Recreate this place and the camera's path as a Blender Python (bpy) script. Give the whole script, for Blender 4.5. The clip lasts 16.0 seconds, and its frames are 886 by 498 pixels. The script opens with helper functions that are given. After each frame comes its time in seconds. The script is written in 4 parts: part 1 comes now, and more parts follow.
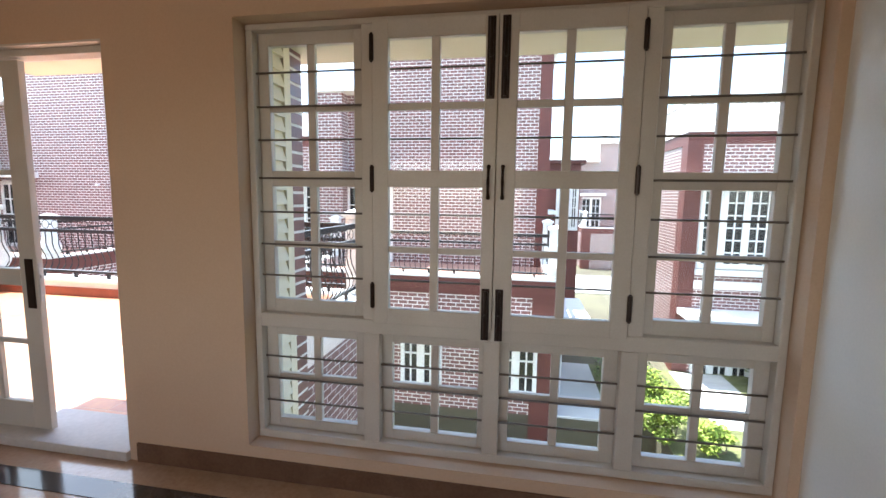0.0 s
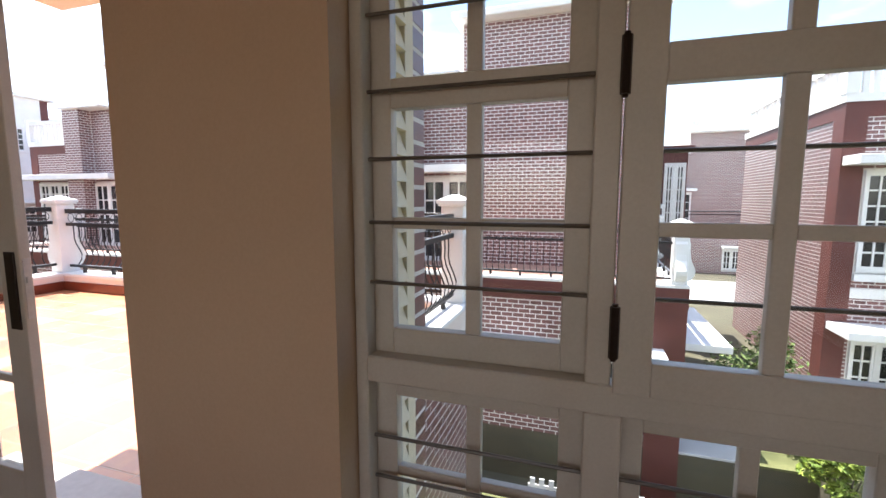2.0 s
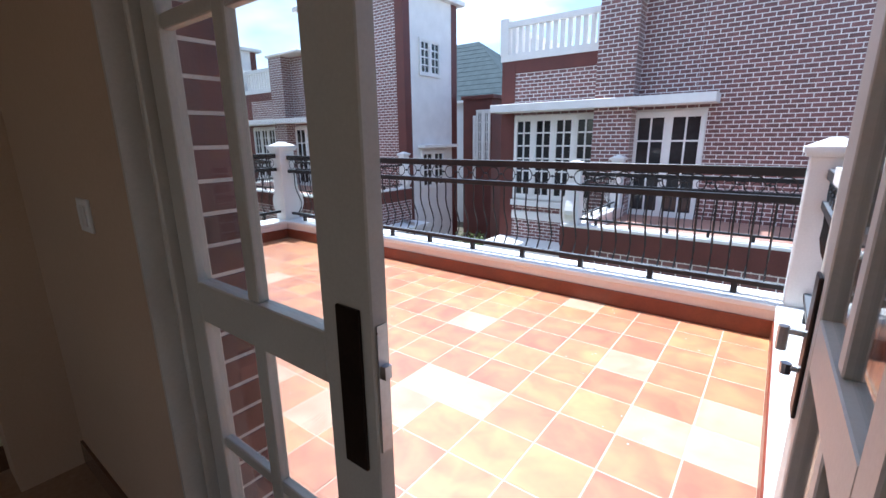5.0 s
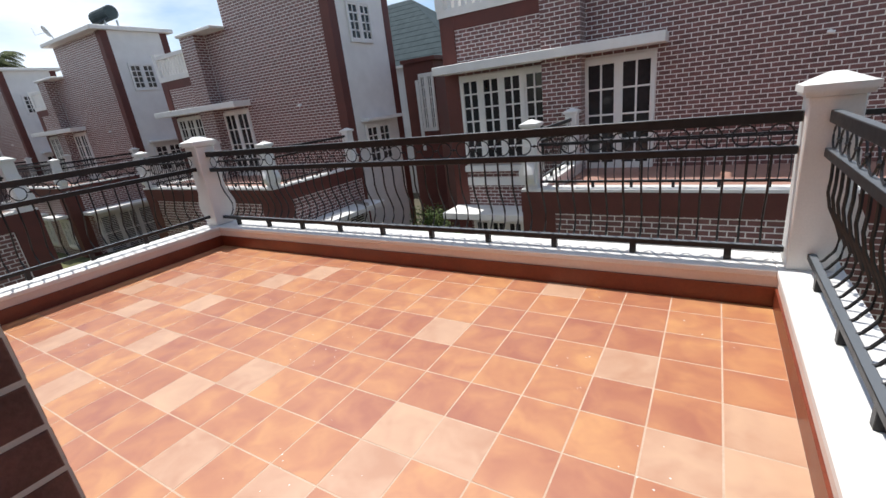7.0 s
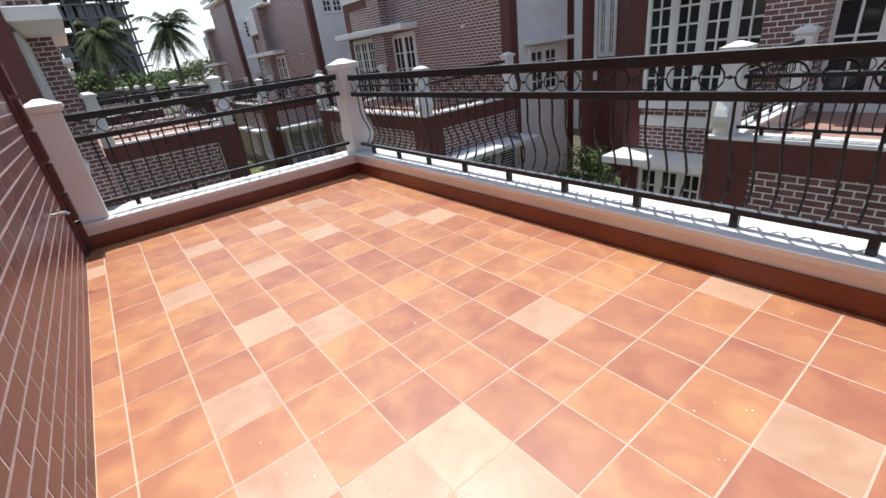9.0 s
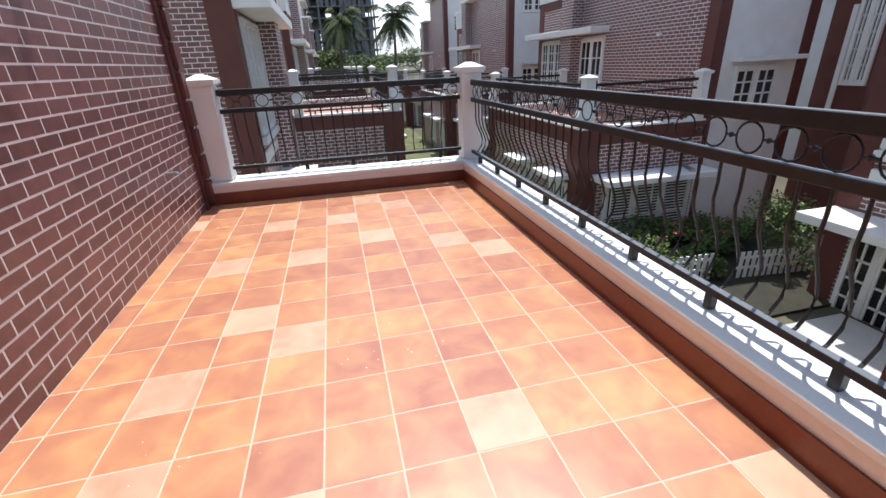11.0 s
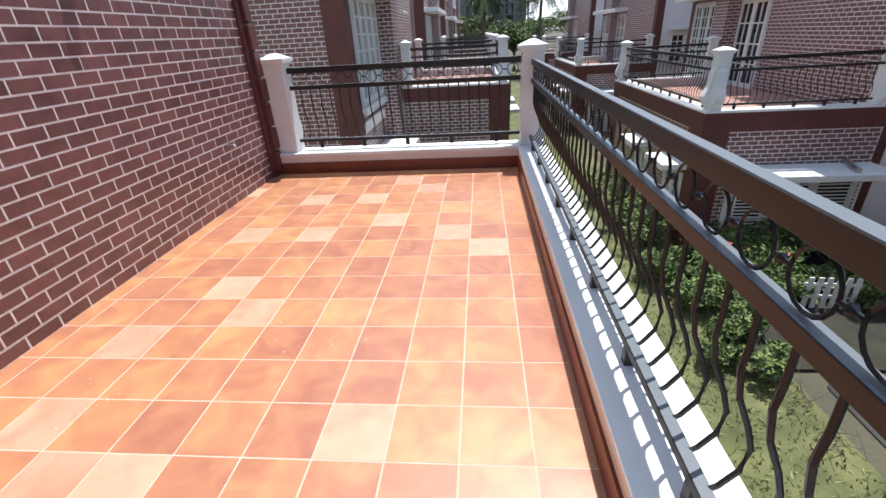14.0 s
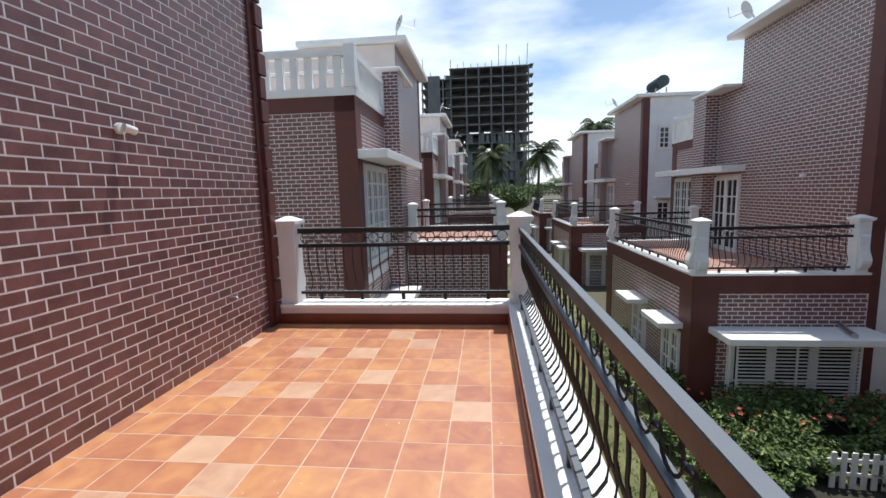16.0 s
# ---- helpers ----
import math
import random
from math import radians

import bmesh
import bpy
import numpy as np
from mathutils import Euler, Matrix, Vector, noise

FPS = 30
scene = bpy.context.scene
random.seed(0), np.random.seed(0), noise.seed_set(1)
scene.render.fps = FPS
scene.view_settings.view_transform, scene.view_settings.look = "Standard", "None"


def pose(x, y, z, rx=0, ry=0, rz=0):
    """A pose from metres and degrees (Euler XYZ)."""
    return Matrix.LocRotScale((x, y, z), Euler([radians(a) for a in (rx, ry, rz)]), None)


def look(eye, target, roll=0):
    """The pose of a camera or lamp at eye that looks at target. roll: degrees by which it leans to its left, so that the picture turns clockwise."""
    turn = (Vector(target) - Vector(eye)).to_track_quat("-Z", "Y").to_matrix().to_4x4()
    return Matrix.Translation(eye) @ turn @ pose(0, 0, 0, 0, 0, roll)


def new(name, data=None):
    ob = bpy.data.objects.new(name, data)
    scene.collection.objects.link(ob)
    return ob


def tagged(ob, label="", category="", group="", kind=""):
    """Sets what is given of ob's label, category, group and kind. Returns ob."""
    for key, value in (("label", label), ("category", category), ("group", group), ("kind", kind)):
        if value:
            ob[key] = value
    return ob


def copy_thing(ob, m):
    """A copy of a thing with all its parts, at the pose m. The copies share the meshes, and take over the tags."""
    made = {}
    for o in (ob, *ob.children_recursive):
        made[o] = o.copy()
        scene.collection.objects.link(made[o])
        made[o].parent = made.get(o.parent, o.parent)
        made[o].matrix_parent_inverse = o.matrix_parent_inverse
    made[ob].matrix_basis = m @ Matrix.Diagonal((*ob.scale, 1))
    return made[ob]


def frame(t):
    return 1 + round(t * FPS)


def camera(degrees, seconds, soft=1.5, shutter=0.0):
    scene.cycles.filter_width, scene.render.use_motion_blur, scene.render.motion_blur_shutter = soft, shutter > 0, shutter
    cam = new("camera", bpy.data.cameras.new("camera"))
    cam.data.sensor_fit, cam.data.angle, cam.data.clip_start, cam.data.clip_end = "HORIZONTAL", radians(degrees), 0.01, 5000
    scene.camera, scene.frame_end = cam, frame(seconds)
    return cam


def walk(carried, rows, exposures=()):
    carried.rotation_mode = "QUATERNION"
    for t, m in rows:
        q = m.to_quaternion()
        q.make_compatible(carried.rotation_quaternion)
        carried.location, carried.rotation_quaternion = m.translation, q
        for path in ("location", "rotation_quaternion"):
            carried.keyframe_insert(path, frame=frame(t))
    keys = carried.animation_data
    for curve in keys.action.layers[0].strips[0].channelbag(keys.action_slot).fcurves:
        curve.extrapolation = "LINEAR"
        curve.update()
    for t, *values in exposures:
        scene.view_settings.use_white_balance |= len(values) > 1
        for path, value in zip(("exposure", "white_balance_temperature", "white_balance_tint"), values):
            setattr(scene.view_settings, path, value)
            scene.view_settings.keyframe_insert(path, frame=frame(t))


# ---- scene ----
cam = camera(90.8, 16.0)
PATH = [
    (0, (0.387, -0.125, 1.608), (0.04, 1.831, 1.376), 0.8),
    (0.5, (0.272, 0.215, 1.548), (0.0, 2.189, 1.38), 1.0),
    (1, (0.102, 0.521, 1.455), (-0.173, 2.493, 1.271), 1.3),
    (1.5, (-0.214, 0.77, 1.4), (-0.735, 2.689, 1.19), 0.4),
    (2, (-0.475, 1.0, 1.401), (-1.093, 2.889, 1.172), -0.0),
    (2.5, (-0.71, 1.221, 1.408), (-1.715, 2.933, 1.17), -1.9),
    (3, (-0.993, 1.316, 1.39), (-2.134, 2.937, 1.124), -2.1),
    (3.5, (-1.338, 1.426, 1.401), (-2.707, 2.841, 1.049), -3.9),
    (4, (-1.607, 1.485, 1.407), (-3.047, 2.814, 1.01), -3.0),
    (4.5, (-1.874, 1.575, 1.439), (-3.31, 2.899, 1.008), -3.1),
    (5, (-2.126, 1.658, 1.468), (-3.304, 3.198, 0.977), -0.7),
    (5.2, (-2.185, 1.696, 1.476), (-3.175, 3.354, 0.956), -0.2),
    (7.3, (-2.49, 2.279, 1.545), (-3.518, 3.859, 0.878), -7.3),
    (7.5, (-2.525, 2.329, 1.54), (-3.579, 3.877, 0.839), -6.5),
    (8, (-2.539, 2.394, 1.548), (-3.686, 3.788, 0.687), -6.2),
    (8.5, (-2.54, 2.608, 1.49), (-3.826, 3.881, 0.637), -4.9),
    (9, (-2.613, 2.857, 1.45), (-4.096, 3.904, 0.609), -7.5),
    (9.5, (-2.725, 3.095, 1.459), (-4.276, 4.052, 0.635), -5.0),
    (10, (-2.689, 3.339, 1.467), (-4.36, 4.096, 0.672), -1.8),
    (10.2, (-2.663, 3.477, 1.463), (-4.373, 4.14, 0.664), -2.0),
    (12.3, (-2.535, 4.443, 1.457), (-4.363, 4.651, 0.673), -2.1),
    (12.5, (-2.546, 4.522, 1.458), (-4.37, 4.696, 0.658), -2.2),
    (13, (-2.691, 4.735, 1.455), (-4.508, 4.794, 0.622), -1.5),
    (13.5, (-2.73, 4.881, 1.445), (-4.522, 4.873, 0.557), -2.2),
    (14, (-2.641, 5.04, 1.548), (-4.422, 4.856, 0.668), -3.4),
    (14.5, (-2.572, 5.135, 1.656), (-4.468, 4.853, 1.087), -1.4),
    (15, (-2.551, 5.191, 1.68), (-4.458, 4.896, 1.155), -1.6),
    (15.5, (-2.553, 5.193, 1.66), (-4.488, 4.909, 1.243), -1.8),
    (16, (-2.565, 5.218, 1.705), (-4.54, 5.017, 1.45), -1.5),
]
walk(cam, [(t, look(eye, target, roll)) for t, eye, target, roll in PATH], exposures=[(0.0,2.55,6100,10),(0.6,2.15,6150,12),(1.0,1.55,6300,14),(1.8,1.75,6450,15),(2.6,2.2,6500,14),(3.4,2.42,6250,12),(4.0,2.05,5900,12),(4.5,1.15,5700,11),(5.0,1.12,5500,10),(6.0,0.35,6200,10),(7.5,0.15,6500,10),(9.0,0.26,6350,10),(12.5,0.53,6150,10),(14.0,0.53,6150,9),(15.5,0.40,6250,9),(16.0,0.18,6300,9)])

# ---- light ----
SUN_AT = Vector((-0.30, 0.14, 1.0)).normalized()
world = bpy.data.worlds.new("sky")
scene.world = world
world.use_nodes = True
wn, wl = world.node_tree.nodes, world.node_tree.links
wn.clear()
w_out = wn.new("ShaderNodeOutputWorld")
w_bg = wn.new("ShaderNodeBackground")
w_sky = wn.new("ShaderNodeTexSky")
w_sky.sky_type = "NISHITA"
w_sky.sun_disc = False
w_sky.sun_elevation = math.asin(SUN_AT.z)
w_sky.sun_rotation = math.atan2(SUN_AT.x, SUN_AT.y)
w_sky.dust_density = 0.3
w_sky.ozone_density = 1.6
w_co = wn.new("ShaderNodeTexCoord")
w_map = wn.new("ShaderNodeMapping")
w_map.inputs["Scale"].default_value = (1.0, 1.0, 3.2)
w_noise = wn.new("ShaderNodeTexNoise")
w_noise.inputs["Scale"].default_value = 2.6
w_noise.inputs["Detail"].default_value = 9.0
w_noise.inputs["Roughness"].default_value = 0.52
w_ramp = wn.new("ShaderNodeValToRGB")
w_ramp.color_ramp.elements[0].position = 0.47
w_ramp.color_ramp.elements[1].position = 0.80
w_mix = wn.new("ShaderNodeMixRGB")
w_ramp.color_ramp.elements[0].color = (0.04, 0.04, 0.04, 1)
w_mix.inputs["Color2"].default_value = (8.6, 9.0, 9.4, 1)
wl.new(w_co.outputs["Generated"], w_map.inputs["Vector"])
wl.new(w_map.outputs["Vector"], w_noise.inputs["Vector"])
w_dot = wn.new("ShaderNodeVectorMath")      # the cloud bank lies to the west
w_dot.operation = "DOT_PRODUCT"
w_dot.inputs[1].default_value = (-0.17, -0.06, 0.0)
wl.new(w_co.outputs["Generated"], w_dot.inputs[0])
w_add = wn.new("ShaderNodeMath")
wl.new(w_noise.outputs["Fac"], w_add.inputs[0])
wl.new(w_dot.outputs["Value"], w_add.inputs[1])
wl.new(w_add.outputs[0], w_ramp.inputs["Fac"])
wl.new(w_ramp.outputs["Color"], w_mix.inputs["Fac"])
wl.new(w_sky.outputs["Color"], w_mix.inputs["Color1"])
wl.new(w_mix.outputs["Color"], w_bg.inputs["Color"])
w_bg.inputs["Strength"].default_value = 0.13
wl.new(w_bg.outputs["Background"], w_out.inputs["Surface"])

sun = new("sun", bpy.data.lights.new("sun", "SUN"))
sun.data.energy = 4.2
sun.data.angle = radians(0.5)
sun.data.color = (1.0, 0.97, 0.93)
sun.matrix_world = look(SUN_AT * 60, (0, 0, 0))

# daylight through the room's back window
back = new("back_window_light", bpy.data.lights.new("back_window_light", "AREA"))
back.data.shape, back.data.size, back.data.size_y = "RECTANGLE", 2.9, 1.35
back.data.energy = 5.9
back.data.color = (1.0, 0.70, 0.47)
back.matrix_world = look((-1.1, -3.3, 1.6), (-1.1, 2.0, 1.5))


# ---- materials ----
def material(name, dark, light, scale=6.0, rough=0.7, bump=0.15, fine=60.0, metal=0.0, spread=(0.3, 0.7), random_tint=0.0, spec=0.5, stretch=(1, 1, 1)):
    """Two colours mixed by a coarse noise, a fine grain over it and relief from both."""
    m = bpy.data.materials.new(name)
    m.use_nodes = True
    n, l = m.node_tree.nodes, m.node_tree.links
    b = n["Principled BSDF"]
    geo = n.new("ShaderNodeNewGeometry")
    mp = n.new("ShaderNodeMapping")
    mp.inputs["Scale"].default_value = stretch
    l.new(geo.outputs["Position"], mp.inputs["Vector"])
    big = n.new("ShaderNodeTexNoise")
    big.inputs["Scale"].default_value = scale
    big.inputs["Detail"].default_value = 6
    small = n.new("ShaderNodeTexNoise")
    small.inputs["Scale"].default_value = fine
    small.inputs["Detail"].default_value = 4
    l.new(mp.outputs["Vector"], big.inputs["Vector"])
    l.new(mp.outputs["Vector"], small.inputs["Vector"])
    mixer = n.new("ShaderNodeMath")
    mixer.operation = "MULTIPLY_ADD"
    mixer.inputs[1].default_value = 0.35
    l.new(small.outputs["Fac"], mixer.inputs[0])
    scaled = n.new("ShaderNodeMath")
    scaled.operation = "MULTIPLY"
    scaled.inputs[1].default_value = 0.65
    l.new(big.outputs["Fac"], scaled.inputs[0])
    l.new(scaled.outputs[0], mixer.inputs[2])
    ramp = n.new("ShaderNodeValToRGB")
    ramp.color_ramp.elements[0].position, ramp.color_ramp.elements[1].position = spread
    ramp.color_ramp.elements[0].color = (*dark, 1)
    ramp.color_ramp.elements[1].color = (*light, 1)
    fac = mixer.outputs[0]
    if random_tint:
        info = n.new("ShaderNodeObjectInfo")
        add = n.new("ShaderNodeMath")
        l.new(info.outputs["Random"], add.inputs[0])
        l.new(geo.outputs["Random Per Island"], add.inputs[1])
        fr = n.new("ShaderNodeMath")
        fr.operation = "FRACT"
        l.new(add.outputs[0], fr.inputs[0])
        cen = n.new("ShaderNodeMath")
        cen.operation = "SUBTRACT"
        cen.inputs[1].default_value = 0.5
        l.new(fr.outputs[0], cen.inputs[0])
        ma = n.new("ShaderNodeMath")
        ma.operation = "MULTIPLY_ADD"
        ma.inputs[1].default_value = random_tint
        l.new(cen.outputs[0], ma.inputs[0])
        l.new(fac, ma.inputs[2])
        fac = ma.outputs[0]
    l.new(fac, ramp.inputs["Fac"])
    l.new(ramp.outputs["Color"], b.inputs["Base Color"])
    rr = n.new("ShaderNodeMapRange")
    rr.inputs["To Min"].default_value = max(0.02, rough - 0.1)
    rr.inputs["To Max"].default_value = min(1.0, rough + 0.1)
    l.new(big.outputs["Fac"], rr.inputs["Value"])
    l.new(rr.outputs["Result"], b.inputs["Roughness"])
    b.inputs["Metallic"].default_value = metal
    b.inputs["Specular IOR Level"].default_value = spec
    if bump:
        bp = n.new("ShaderNodeBump")
        bp.inputs["Strength"].default_value = bump
        bp.inputs["Distance"].default_value = 0.004
        l.new(small.outputs["Fac"], bp.inputs["Height"])
        l.new(bp.outputs["Normal"], b.inputs["Normal"])
    return m


def glass(name, tint, rough=0.0):
    m = bpy.data.materials.new(name)
    m.use_nodes = True
    n, l = m.node_tree.nodes, m.node_tree.links
    n.clear()
    out = n.new("ShaderNodeOutputMaterial")
    tr = n.new("ShaderNodeBsdfTransparent")
    tr.inputs["Color"].default_value = (*tint, 1)
    gl = n.new("ShaderNodeBsdfGlossy")
    gl.inputs["Roughness"].default_value = rough
    fr = n.new("ShaderNodeLayerWeight")
    fr.inputs["Blend"].default_value = 0.5
    po = n.new("ShaderNodeMath")
    po.operation = "POWER"
    po.inputs[1].default_value = 4.0
    l.new(fr.outputs["Facing"], po.inputs[0])
    mr = n.new("ShaderNodeMapRange")
    mr.inputs["To Min"].default_value = 0.025
    mr.inputs["To Max"].default_value = 0.75
    l.new(po.outputs[0], mr.inputs["Value"])
    mx = n.new("ShaderNodeMixShader")
    l.new(mr.outputs["Result"], mx.inputs["Fac"])
    l.new(tr.outputs["BSDF"], mx.inputs[1])
    l.new(gl.outputs["BSDF"], mx.inputs[2])
    l.new(mx.outputs["Shader"], out.inputs["Surface"])
    return m


M_PLASTER = material("interior_plaster", (0.50, 0.36, 0.245), (0.57, 0.425, 0.30), 1.2, 0.75, 0.1, 90)
M_PALE = material("pale_wall_paint", (0.72, 0.75, 0.74), (0.82, 0.84, 0.83), 1.2, 0.45, 0.1, 90)
M_CEIL = material("ceiling_paint", (0.62, 0.58, 0.52), (0.68, 0.64, 0.58), 1.0, 0.8, 0.05)
M_OLIVE = material("niche_paint", (0.52, 0.49, 0.29), (0.60, 0.56, 0.35), 1.5, 0.7, 0.08)
M_FLOOR = material("polished_stone", (0.30, 0.19, 0.12), (0.46, 0.33, 0.23), 2.5, 0.12, 0.0, 40)
M_FLOOR_DARK = material("dark_stone_inlay", (0.02, 0.018, 0.016), (0.05, 0.04, 0.035), 8, 0.12, 0.0)
M_FRAME = material("painted_wood", (0.46, 0.43, 0.375), (0.56, 0.53, 0.47), 3.0, 0.45, 0.08, 120)
M_WHITE = material("white_paint", (0.70, 0.69, 0.66), (0.82, 0.81, 0.78), 2.2, 0.6, 0.12, 80)
M_CREAM = material("cream_paint", (0.66, 0.58, 0.42), (0.76, 0.69, 0.53), 2.0, 0.65, 0.1, 80)
M_BRICK = material("fired_brick", (0.082, 0.034, 0.031), (0.250, 0.105, 0.095), 7.0, 0.37, 0.35, 90, random_tint=0.16, spread=(0.25, 0.78), spec=0.6)
M_MORTAR = material("pale_mortar", (0.64, 0.60, 0.57), (0.80, 0.76, 0.72), 5.0, 0.85, 0.3, 70)
M_MAROON = material("maroon_render", (0.085, 0.023, 0.017), (0.135, 0.037, 0.028), 2.5, 0.6, 0.2, 60)


def tile_material(name, stops, sheen):
    """Glazed clay: each tile has its own tone, with soft cloudy patches of a yellower glaze and a few pores."""
    m = bpy.data.materials.new(name)
    m.use_nodes = True
    n, l = m.node_tree.nodes, m.node_tree.links
    b = n["Principled BSDF"]
    co, info = n.new("ShaderNodeTexCoord"), n.new("ShaderNodeObjectInfo")
    shift = n.new("ShaderNodeVectorMath")
    shift.operation = "SCALE"
    shift.inputs[0].default_value = (37.0, 53.0, 71.0)
    l.new(info.outputs["Random"], shift.inputs["Scale"])
    add = n.new("ShaderNodeVectorMath")
    l.new(co.outputs["Object"], add.inputs[0])
    l.new(shift.outputs["Vector"], add.inputs[1])
    cloud = n.new("ShaderNodeTexNoise")
    cloud.inputs["Scale"].default_value = 5.5
    cloud.inputs["Detail"].default_value = 2.0
    cloud.inputs["Distortion"].default_value = 0.6
    grain = n.new("ShaderNodeTexNoise")
    grain.inputs["Scale"].default_value = 38.0
    grain.inputs["Detail"].default_value = 3.0
    l.new(add.outputs["Vector"], cloud.inputs["Vector"])
    l.new(add.outputs["Vector"], grain.inputs["Vector"])
    sums = []
    for socket, weight, start in ((cloud.outputs["Fac"], 0.95, 0.025), (info.outputs["Random"], 0.36, -0.18), (grain.outputs["Fac"], 0.10, -0.05)):
        k = n.new("ShaderNodeMath")
        k.operation = "MULTIPLY_ADD"
        k.inputs[1].default_value, k.inputs[2].default_value = weight, start
        l.new(socket, k.inputs[0])
        sums.append(k)
    for k in (0, 1):
        l.new(sums[k].outputs[0], sums[k + 1].inputs[2])
    bias = n.new("ShaderNodeMath")
    bias.inputs[1].default_value = -0.24
    l.new(sums[2].outputs[0], bias.inputs[0])
    ramp = n.new("ShaderNodeValToRGB")
    e = ramp.color_ramp.elements
    e[0].position, e[0].color = 0.18, (*stops[0], 1)
    e[1].position, e[1].color = 0.82, (*stops[2], 1)
    e.new(0.50).color = (*stops[1], 1)
    l.new(bias.outputs[0], ramp.inputs["Fac"])
    l.new(ramp.outputs["Color"], b.inputs["Base Color"])
    rr = n.new("ShaderNodeMapRange")
    rr.inputs["To Min"].default_value, rr.inputs["To Max"].default_value = sheen - 0.08, sheen + 0.12
    l.new(cloud.outputs["Fac"], rr.inputs["Value"])
    l.new(rr.outputs["Result"], b.inputs["Roughness"])
    b.inputs["Specular IOR Level"].default_value = 0.8
    bp = n.new("ShaderNodeBump")
    bp.inputs["Strength"].default_value, bp.inputs["Distance"].default_value = 0.12, 0.003
    l.new(grain.outputs["Fac"], bp.inputs["Height"])
    l.new(bp.outputs["Normal"], b.inputs["Normal"])
    return m


M_TILE = tile_material("terracotta_tile", ((0.385, 0.142, 0.085), (0.485, 0.205, 0.100), (0.60, 0.292, 0.120)), 0.34)
M_TILE_PALE = tile_material("pale_terracotta_tile", ((0.48, 0.255, 0.155), (0.555, 0.335, 0.215), (0.63, 0.40, 0.25)), 0.36)
M_GROUT = material("tile_grout", (0.50, 0.36, 0.26), (0.64, 0.49, 0.37), 8.0, 0.9, 0.2)
M_SKIRT = material("terracotta_skirting", (0.125, 0.022, 0.010), (0.215, 0.045, 0.018), 4.0, 0.35, 0.1)
M_PARAPET = material("parapet_paint", (0.68, 0.57, 0.50), (0.80, 0.70, 0.63), 2.0, 0.7, 0.15, 60)
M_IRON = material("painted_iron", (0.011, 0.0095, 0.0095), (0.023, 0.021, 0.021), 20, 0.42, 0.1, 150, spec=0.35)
def sky_sheen(m, colour):
    """Sky sheen painted as a pale colour on the level faces of a material."""
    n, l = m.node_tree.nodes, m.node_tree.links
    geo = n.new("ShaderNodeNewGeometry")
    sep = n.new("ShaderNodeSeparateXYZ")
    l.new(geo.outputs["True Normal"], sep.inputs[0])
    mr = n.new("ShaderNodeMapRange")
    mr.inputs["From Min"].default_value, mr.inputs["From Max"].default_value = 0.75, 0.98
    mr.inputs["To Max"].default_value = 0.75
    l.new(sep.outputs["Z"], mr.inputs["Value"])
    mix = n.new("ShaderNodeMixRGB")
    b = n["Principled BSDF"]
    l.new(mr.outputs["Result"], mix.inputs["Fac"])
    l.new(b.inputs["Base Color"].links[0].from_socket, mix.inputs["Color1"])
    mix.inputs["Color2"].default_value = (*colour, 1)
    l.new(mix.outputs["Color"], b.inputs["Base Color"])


# the ironwork's level tops carry the sky's reflection in their base colour
sky_sheen(M_IRON, (0.19, 0.21, 0.23))
M_LOCK = material("dark_bronze", (0.015, 0.010, 0.008), (0.04, 0.025, 0.02), 15, 0.35, 0.05, 100, metal=0.6)
M_STEEL = material("satin_steel", (0.45, 0.45, 0.45), (0.6, 0.6, 0.6), 15, 0.3, 0.03, 100, metal=1.0)
M_SLATE = material("slate_roof", (0.04, 0.056, 0.062), (0.075, 0.098, 0.104), 3.0, 0.9, 0.3, 30, spec=0.12)
M_CONCRETE = material("raw_concrete", (0.13, 0.13, 0.13), (0.25, 0.245, 0.24), 0.4, 0.9, 0.1, 6)
M_PAVE = material("concrete_paving", (0.42, 0.41, 0.39), (0.58, 0.57, 0.54), 1.5, 0.85, 0.2, 30)
M_GRASS = material("lawn", (0.048, 0.058, 0.016), (0.18, 0.18, 0.07), 1.6, 0.9, 0.6, 45, spread=(0.35, 0.65))
M_BLADE = material("grass_blade", (0.08, 0.11, 0.02), (0.28, 0.29, 0.10), 2.0, 0.6, 0.0, 20, random_tint=0.6, spec=0.3)
M_LEAF_PALE = material("pale_leaf", (0.10, 0.16, 0.02), (0.30, 0.36, 0.06), 6.0, 0.55, 0.0, 30, random_tint=0.5, spec=0.3)
M_SOIL = material("garden_soil", (0.012, 0.012, 0.008), (0.05, 0.045, 0.025), 2.5, 0.95, 0.6, 35)
M_EARTH = material("earth", (0.06, 0.05, 0.035), (0.13, 0.12, 0.07), 0.5, 0.95, 0.3, 20)
M_LEAF = material("bush_leaf", (0.03, 0.058, 0.014), (0.19, 0.25, 0.075), 5.0, 0.55, 0.0, 30, random_tint=0.5, spec=0.3)
M_FLOWER = material("red_flower", (0.35, 0.05, 0.03), (0.55, 0.12, 0.07), 8.0, 0.6, 0.0, 30, random_tint=0.4)
M_FROND = material("palm_frond", (0.022, 0.038, 0.012), (0.12, 0.14, 0.055), 1.0, 0.7, 0.0, 10, random_tint=0.5, spec=0.15)
M_BARK = material("bark", (0.10, 0.08, 0.06), (0.20, 0.17, 0.13), 4.0, 0.9, 0.5, 20, stretch=(1, 1, 4))
M_DARKROOM = material("dark_glass", (0.012, 0.013, 0.014), (0.03, 0.03, 0.032), 1.5, 0.08, 0.0, 10)
M_GREYPAINT = material("pale_grey_wall", (0.55, 0.57, 0.58), (0.68, 0.70, 0.71), 1.0, 0.7, 0.1)
